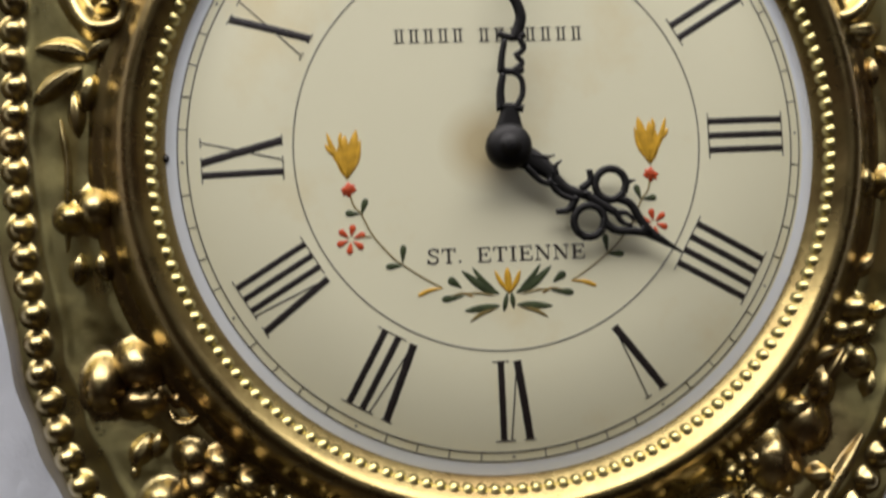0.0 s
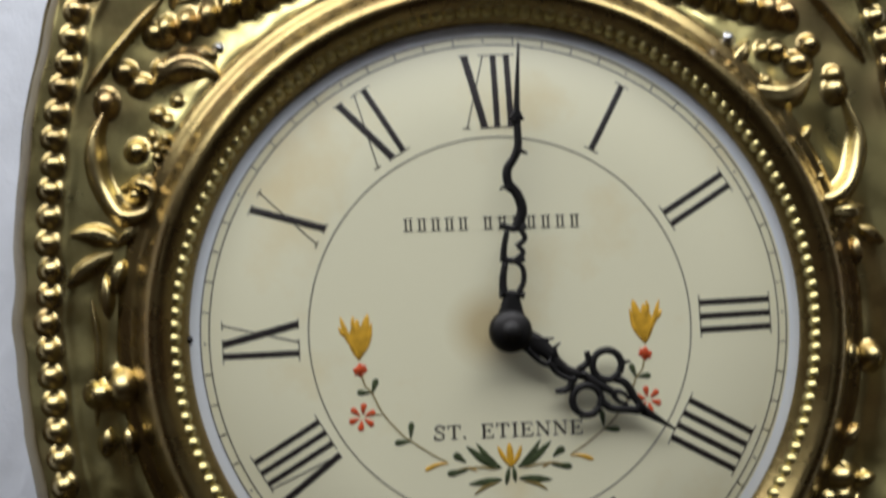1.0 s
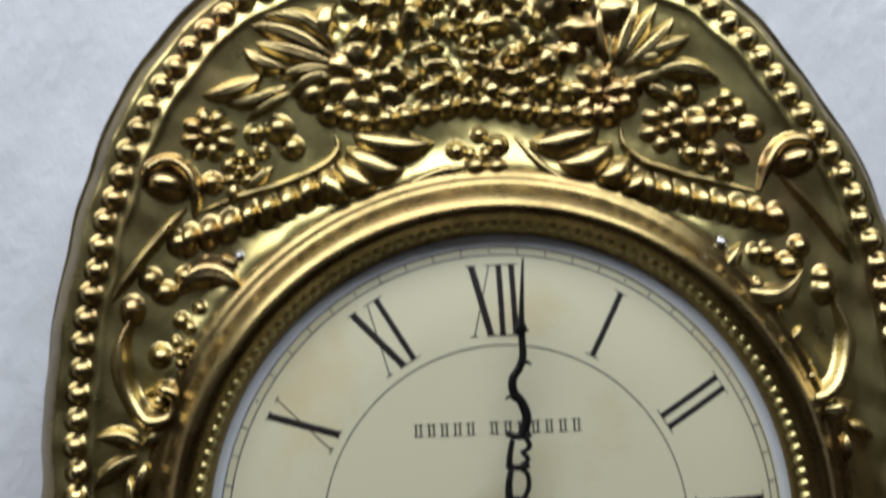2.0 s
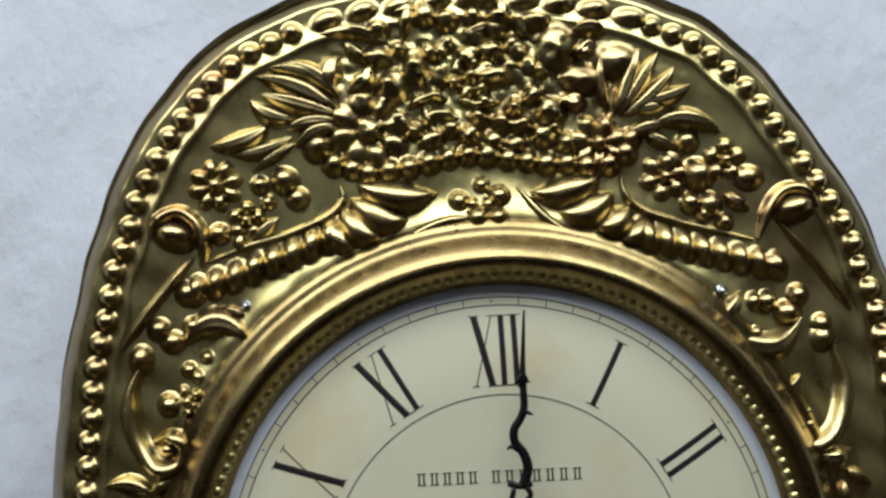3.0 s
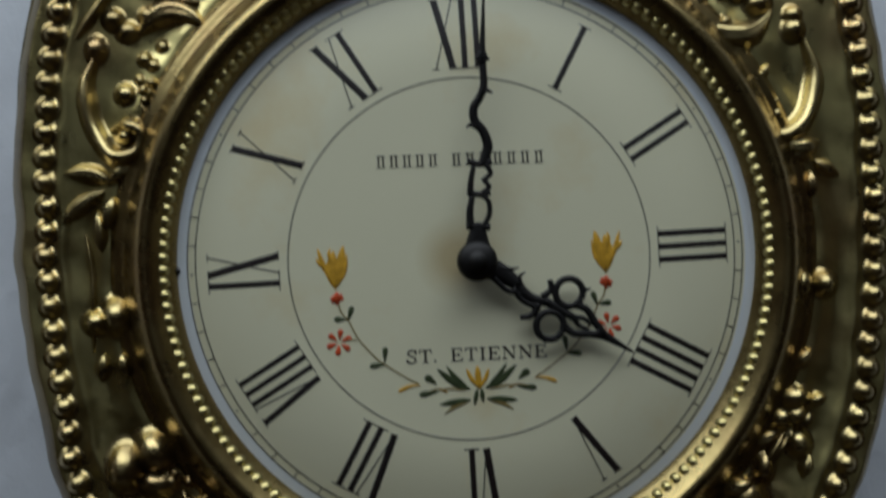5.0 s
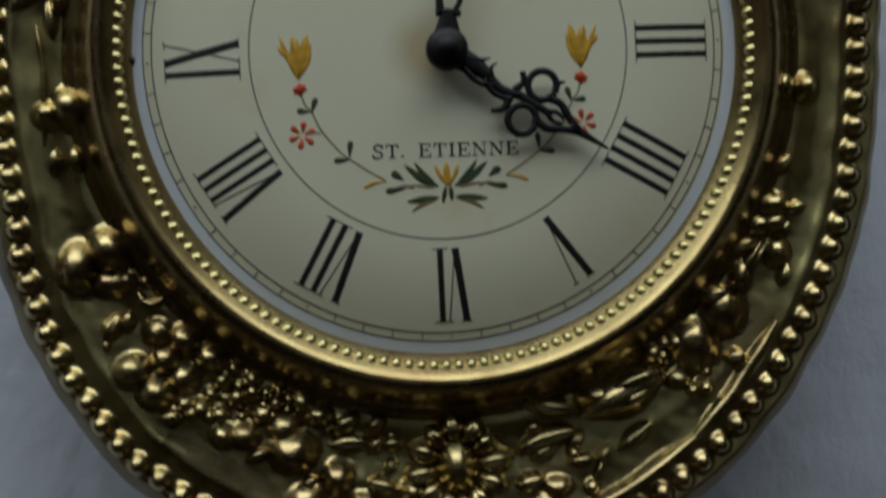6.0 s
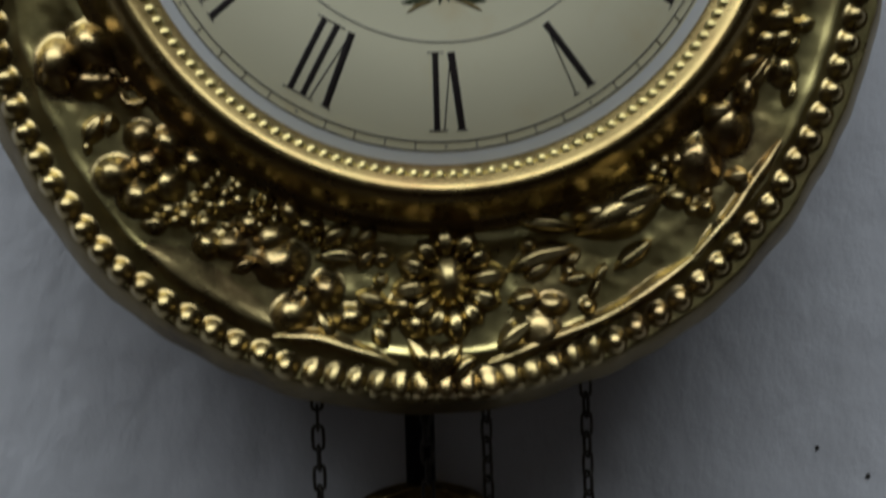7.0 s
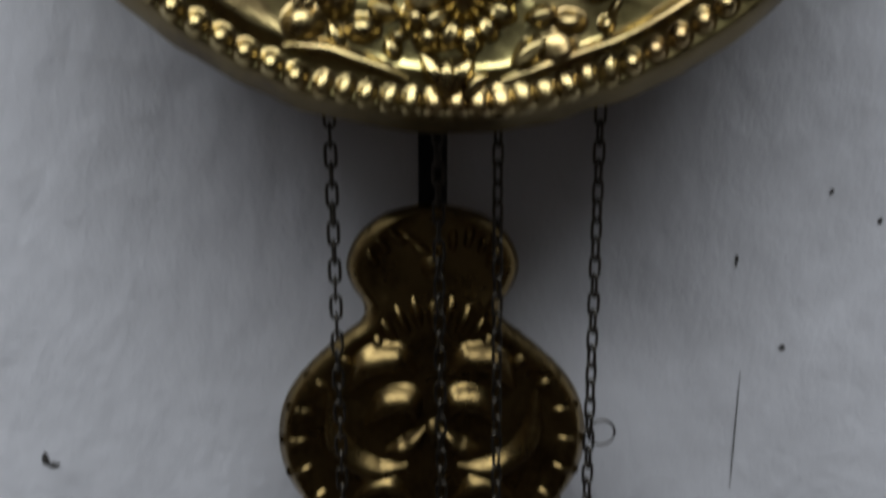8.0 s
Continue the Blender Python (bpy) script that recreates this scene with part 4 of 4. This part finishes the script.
# berries over the ring
dome(-0.5, 108.8, 2.2, 2.2, 0, 1.7)
dome(-7.4, 104.4, 2.7, 2.7, 0, 2.0)
dome(4.4, 105.4, 2.9, 2.9, 0, 2.2)
dome(-2.2, 99.0, 2.9, 2.9, 0, 2.1)
dome(3.5, 98.7, 2.6, 2.6, 0, 1.9)
dome(-8.8, 95.2, 1.9, 1.9, 0, 1.4)
dome(-12.8, 95.1, 1.9, 1.9, 0, 1.4)
dome(8.7, 95.1, 1.9, 1.9, 0, 1.4)
dome(11.6, 94.5, 1.6, 1.6, 0, 1.2)
dome(-3.5, 103.3, 1.6, 1.6, 0, 1.2)
dome(1.0, 103.0, 1.8, 1.8, 0, 1.3)
# left flank
dome(-85.8, 81.5, 3.1, 3.1, 0, 2.3)
dome(-93.9, 71.6, 2.9, 2.9, 0, 2.2)
dome(-99.0, 63.5, 2.8, 3.6, -3, 2.1, 'bud')
dome(-84.2, 72.1, 2.8, 2.5, -2, 1.9, 'bud')
dome(-90.2, 68.0, 3.1, 2.8, -2, 2.1, 'bud')
leaf(-87.4, 66.2, -68.3, 67.6, 7.7, 2.6, 0.32, name='acanthus')
leaf(-76.7, 77.1, -69.6, 74.5, 3.1, 1.5)
dome(-69.6, 77.0, 1.3, 1.3, -2, 1.0, 'rivet')
dome(-80.7, 63.3, 1.8, 1.8, 0, 1.4)
dome(-85.7, 60.0, 2.0, 2.0, 0, 1.5)
dome(-83.4, 58.1, 1.8, 1.8, 0, 1.4)
dome(-87.4, 54.3, 1.4, 1.4, 0, 1.1)
dome(-91.6, 50.7, 2.9, 2.9, 0, 2.2)
flower(-83.9, 50.4, 3.9, 5, 1.3, 2.2)
scroll([(-87.1, 48.5), (-85.3, 42.7), (-86.4, 37.0)], 1.0, 0.8, 'stem')
leaf(-83.9, 51.2, -81.2, 46.1, 2.8, 1.4)
scroll([(-99.1, 61.8), (-102.1, 53.5), (-101.0, 42.8), (-95.3, 33.9), (-88.5, 34.0), (-86.9, 39.2), (-91.2, 41.8), (-95.8, 40.6)], 3.8, 2.6)
dome(-91.6, 38.7, 2.8, 2.0, -3, 2.2, 'bud')
leaf(-109.3, 29.4, -95.6, 26.4, 4.9, 2.0, 0.1)
leaf(-110.1, 15.7, -98.1, 24.6, 4.5, 1.9, 0.06)
leaf(-97.6, 25.4, -86.8, 30.2, 3.7, 1.7, 0.12)
leaf(-95.4, 22.6, -98.3, 13.3, 4.6, 1.9)
leaf(-100.5, 19.1, -99.6, 7.3, 4.0, 1.8)
leaf(-104.0, 32.3, -97.3, 26.9, 2.7, 1.4)
dome(-95.3, -9.8, 5.0, 5.3, -4, 4.2, 'knob')
dome(-102.4, -11.4, 3.6, 3.3, -4, 3.0, 'knob')
leaf(-102.1, -28.0, -100.6, -19.8, 3.6, 1.7)
leaf(-94.4, -27.2, -95.6, -19.5, 3.6, 1.7)
scroll([(-103.9, -19.5), (-102.8, -0.2), (-104.4, 12.5)], 1.4, 0.8)
# right flank
leaf(64.8, 63.6, 73.1, 74.2, 4.3, 1.9)
leaf(65.3, 64.2, 90.9, 65.6, 7.7, 2.6, -0.3, name='acanthus')
dome(67.1, 74.1, 1.4, 1.4, -2, 1.0, 'rivet')
dome(76.7, 70.8, 2.4, 2.4, 0, 1.8)
dome(80.8, 70.6, 2.8, 2.8, 0, 2.1)
dome(86.4, 67.0, 3.7, 3.1, -2, 2.3, 'bud')
dome(90.2, 72.0, 2.8, 2.8, 0, 2.1)
dome(83.7, 80.9, 3.2, 3.2, 0, 2.4)
dome(96.1, 63.2, 2.6, 2.6, 0, 2.0)
dome(96.1, 59.1, 3.1, 3.4, -2, 2.3, 'bud')
dome(75.7, 61.7, 1.7, 1.7, 0, 1.3)
dome(77.0, 57.7, 2.1, 2.1, 0, 1.6)
dome(82.4, 56.9, 2.0, 2.0, 0, 1.5)
leaf(76.7, 53.8, 77.0, 47.8, 3.0, 1.5)
scroll([(82.7, 52.3), (81.4, 44.9), (82.4, 37.7)], 1.1, 0.8, 'stem')
leaf(82.6, 44.1, 88.1, 49.4, 2.7, 1.4)
leaf(78.1, 52.5, 79.2, 46.5, 2.3, 1.3)
scroll([(99.0, 56.1), (101.1, 45.5), (97.3, 34.4), (89.7, 28.8), (83.5, 32.6), (83.9, 37.3), (89.2, 38.9)], 4.2, 2.6)
dome(88.0, 34.9, 2.7, 2.1, -3, 2.2, 'bud')
leaf(87.7, 26.7, 102.0, 27.2, 5.7, 2.3, -0.12)
leaf(88.8, 25.2, 97.8, 21.7, 3.4, 1.6)
leaf(93.0, 20.8, 90.1, 14.7, 4.4, 1.9)
leaf(96.9, 18.8, 97.0, 10.6, 4.4, 1.9)
leaf(98.6, 21.7, 106.3, 16.8, 4.0, 1.8)
dome(91.1, -12.6, 4.5, 5.2, -3, 4.2, 'knob')
dome(98.7, -13.1, 4.0, 3.6, -3, 3.0, 'knob')
leaf(88.2, -26.3, 93.6, -23.8, 3.0, 1.5)
leaf(87.5, -36.5, 94.2, -31.0, 4.0, 1.8)
# garland of the lower half
dome(-96.0, -51.0, 4.3, 6.0, -2, 3.6, 'bud')
dome(-88.5, -47.2, 5.7, 5.2, -1, 3.6, 'bud')
dome(-88.9, -55.8, 4.6, 3.3, -2, 2.6, 'petal')
dome(-84.5, -55.6, 1.9, 1.9, 0, 1.4)
scroll([(-81.6, -58.4), (-80.0, -61.0), (-76.9, -61.4), (-73.9, -59.4)], 1.6, 1.3)
dome(-79.4, -55.8, 1.4, 1.4, 0, 1.0)
leaf(-73.7, -63.3, -69.1, -61.2, 2.1, 1.2)
leaf(-90.6, -71.6, -86.3, -63.2, 4.2, 1.8)
leaf(-85.3, -69.5, -84.2, -63.0, 3.3, 1.6)
leaf(-90.4, -74.1, -89.9, -70.1, 1.8, 1.1)
leaf(-80.3, -66.5, -72.6, -71.6, 5.1, 2.1)
dome(-77.2, -69.4, 3.3, 3.3, 0, 2.5)
dome(-70.4, -71.7, 4.1, 3.6, -2, 2.7, 'berry')
dome(-75.6, -76.3, 3.6, 3.6, 0, 2.7)
dome(-83.8, -78.7, 4.1, 3.8, -2, 2.9, 'berry')
dome(-78.1, -84.5, 4.1, 3.9, -2, 2.9, 'berry')
dome(-71.1, -81.7, 3.0, 3.3, -2, 2.3, 'berry')
dome(-63.8, -76.4, 3.9, 3.6, -2, 2.7, 'berry')
dome(-70.8, -88.1, 1.7, 1.7, 0, 1.2)
leaf(-78.4, -91.8, -71.0, -91.6, 4.3, 1.8)
dome(-57.8, -79.8, 1.3, 1.3, 0, 0.9)
dome(-53.0, -82.8, 1.7, 1.7, 0, 1.3)
dome(-61.1, -83.2, 1.9, 1.9, 0, 1.5)
dome(-57.1, -85.1, 1.4, 1.4, 0, 1.0)
dome(-53.8, -86.9, 1.8, 1.8, 0, 1.4)
dome(-57.7, -88.0, 2.1, 2.1, 0, 1.6)
dome(-62.0, -91.7, 1.7, 1.7, 0, 1.3)
dome(-66.8, -89.5, 1.9, 1.9, 0, 1.5)
dome(-64.8, -91.9, 1.4, 1.4, 0, 1.0)
dome(-64.4, -86.3, 1.5, 1.5, 0, 1.1)
dome(-56.6, -92.6, 1.1, 1.1, 0, 0.8)
dome(-69.5, -90.8, 1.4, 1.4, 0, 1.0)
dome(-60.5, -87.6, 1.4, 1.4, 0, 1.0)
dome(-55.1, -84.0, 1.1, 1.1, 0, 0.8)
flower(-47.4, -89.5, 4.8, 6, 2.0, 2.6)
dome(-40.5, -89.7, 2.3, 2.8, -2, 1.7, 'petal')
dome(-36.7, -93.8, 2.8, 2.4, -2, 1.8, 'petal')
dome(-45.7, -96.3, 3.9, 3.4, -2, 2.5, 'petal')
dome(-51.0, -92.4, 2.5, 2.2, -2, 1.7, 'petal')
dome(-43.7, -102.3, 5.1, 4.8, -2, 3.2, 'bud')
dome(-56.1, -97.5, 3.1, 2.5, -2, 1.6, 'petal')
dome(-61.6, -97.4, 2.5, 2.5, 0, 1.9)
leaf(-56.4, -104.5, -49.3, -101.3, 3.1, 1.5)
leaf(-36.1, -99.0, -33.2, -96.6, 2.2, 1.2)
leaf(-33.4, -100.1, -25.2, -94.5, 4.4, 1.9, 0.1)
leaf(-25.0, -99.7, -18.6, -94.3, 3.5, 1.6)
leaf(-35.2, -102.1, -22.3, -102.9, 4.4, 1.9, 0.08)
leaf(-24.3, -105.2, -19.8, -100.3, 3.5, 1.6)
leaf(-20.9, -102.7, -14.3, -102.6, 3.8, 1.7)
# daisy
dome(-1.0, -108.3, 4.6, 6.1, -2, 4.0, 'daisy_centre')
for k in range(12):
    a = radians(96 + 30 * k)
    reach = (15.6, 13.8, 14.8)[k % 3]
    leaf(-0.6 + 4.6 * math.cos(a), -109.4 + 6.0 * math.sin(a), -0.6 + reach * math.cos(a), -109.4 + reach * math.sin(a), 5.8, 2.9, name="petal")
leaf(-20.4, -108.6, -16.1, -107.4, 2.8, 1.4)
leaf(-25.0, -111.2, -16.1, -114.4, 4.4, 1.9)
dome(-12.9, -114.6, 2.6, 2.6, 0, 1.9)
dome(-9.6, -119.6, 3.2, 3.2, 0, 2.4)
dome(-26.4, -117.2, 3.7, 2.9, -3, 2.1, 'berry')
leaf(-20.1, -118.9, -14.5, -119.5, 2.8, 1.4)
dome(-32.4, -110.0, 3.4, 4.0, -2, 2.6, 'bud')
dome(-41.0, -115.3, 4.3, 3.7, -3, 2.4, 'bud')
leaf(-16.8, -124.7, -20.8, -119.6, 3.8, 1.7)
leaf(-42.3, -112.2, -37.3, -109.5, 2.8, 1.4)
leaf(-30.8, -122.7, -34.7, -115.3, 3.2, 1.5)
leaf(15.8, -93.8, 33.7, -96.9, 4.2, 2.6, 0.02)
leaf(17.3, -100.7, 22.9, -100.5, 3.2, 1.5)
leaf(14.2, -107.5, 33.8, -102.0, 5.1, 2.1, 0.06)
leaf(18.6, -109.1, 26.7, -105.1, 3.9, 1.7)
leaf(14.0, -115.5, 22.9, -113.4, 4.5, 1.9)
dome(25.5, -116.0, 3.5, 2.5, -3, 1.9, 'bud')
dome(34.9, -116.7, 1.6, 1.6, 0, 1.2)
leaf(27.9, -110.2, 36.6, -109.1, 3.2, 1.5)
leaf(32.7, -98.9, 57.7, -88.4, 10.4, 4.6, 0.05, name='bird_body')
leaf(38.1, -93.4, 56.8, -86.4, 4.6, 5.2, 0.08, name='wing')
leaf(38.6, -97.5, 54.8, -90.4, 3.6, 5.4, 0.05, name='wing')
dome(38.0, -92.7, 4.7, 3.2, -2, 3.0, 'bird_head')
leaf(43.5, -87.2, 56.6, -87.0, 2.9, 1.5)
leaf(42.2, -108.1, 52.7, -100.1, 3.9, 1.7)
leaf(28.6, -106.4, 34.3, -102.3, 2.6, 1.4)
dome(30.4, -107.6, 1.3, 1.3, 0, 1.0)
leaf(36.6, -111.3, 40.4, -105.7, 2.3, 1.3)
leaf(35.0, -116.3, 38.8, -109.2, 2.0, 1.2)
dome(52.8, -82.2, 2.5, 2.5, 0, 1.9)
dome(56.1, -80.0, 1.8, 1.8, 0, 1.3)
dome(59.4, -80.3, 2.4, 2.4, 0, 1.8)
dome(56.3, -83.8, 1.8, 1.8, 0, 1.3)
dome(64.5, -81.0, 5.7, 6.0, -2, 3.4, 'bud')
leaf(63.5, -83.6, 69.3, -75.2, 2.0, 1.2)
leaf(61.9, -82.1, 67.7, -75.5, 1.6, 1.1)
scroll([(53.0, -91.0), (57.1, -88.3), (61.3, -85.6)], 1.5, 1.2, 'stem')
dome(59.9, -89.5, 2.7, 2.2, -2, 1.7, 'berry')
dome(66.7, -92.3, 1.9, 1.9, 0, 1.5)
dome(63.5, -92.9, 1.2, 1.2, 0, 0.9)
dome(67.5, -88.3, 1.2, 1.2, 0, 0.9)
leaf(64.4, -66.5, 76.2, -66.3, 5.2, 2.1, -0.12)
dome(78.8, -63.3, 2.4, 3.3, -2, 1.8, 'bud')
leaf(76.2, -66.0, 85.5, -53.1, 3.0, 1.5)
leaf(78.1, -65.4, 86.9, -54.2, 2.3, 1.3)
leaf(75.0, -57.9, 84.2, -53.9, 3.6, 1.6, 0.1)
dome(83.8, -49.4, 3.9, 2.5, -1, 1.9, 'bud')
dome(88.9, -49.4, 3.0, 2.2, -1, 1.7, 'bud')
dome(87.9, -44.0, 4.8, 2.7, -1, 2.0, 'bud')
leaf(92.2, -45.9, 98.5, -44.9, 3.3, 1.6)
dome(89.2, -57.3, 2.7, 3.0, -2, 2.0, 'bud')
dome(73.7, -72.6, 5.1, 5.4, -2, 3.0, 'bud')
leaf(72.2, -84.9, 79.2, -84.4, 4.0, 1.8)
leaf(75.4, -89.0, 78.4, -84.7, 2.6, 1.4)
leaf(88.3, -53.5, 94.2, -48.6, 3.3, 1.6)
leaf(89.3, -67.1, 91.7, -60.0, 3.0, 1.5)
leaf(10.7, -126.3, 20.7, -119.6, 4.8, 2.0)
dome(22.5, -122.5, 4.1, 4.1, -3, 2.0, 'petal')
# fan and ridges at the foot
leaf(-5.9, -135.2, -12.2, -123.2, 4.8, 2.0, -0.1)
leaf(-5.3, -135.5, -5.5, -123.9, 5.8, 2.3)
leaf(-4.7, -135.2, 1.9, -124.2, 5.5, 2.2, 0.1)
leaf(-1.6, -135.7, 5.7, -128.7, 4.2, 1.8, 0.1)
scroll([(-46.3, -121.3), (-35.0, -121.6), (-24.0, -125.8), (-15.0, -129.8)], 3.4, 2.0, 'ridge')
scroll([(8.6, -130.5), (21.7, -126.2), (39.2, -119.8), (52.6, -112.0), (62.7, -105.4)], 3.5, 2.0, 'ridge')
scroll([(63.1, -104.9), (72.2, -95.7), (79.1, -86.9), (87.3, -75.7)], 3.0, 1.8, 'ridge')
scroll([(-76.6, -96.8), (-64.7, -105.6), (-54.1, -113.8), (-46.3, -120.5)], 8.0, 0.5, 'ridge')
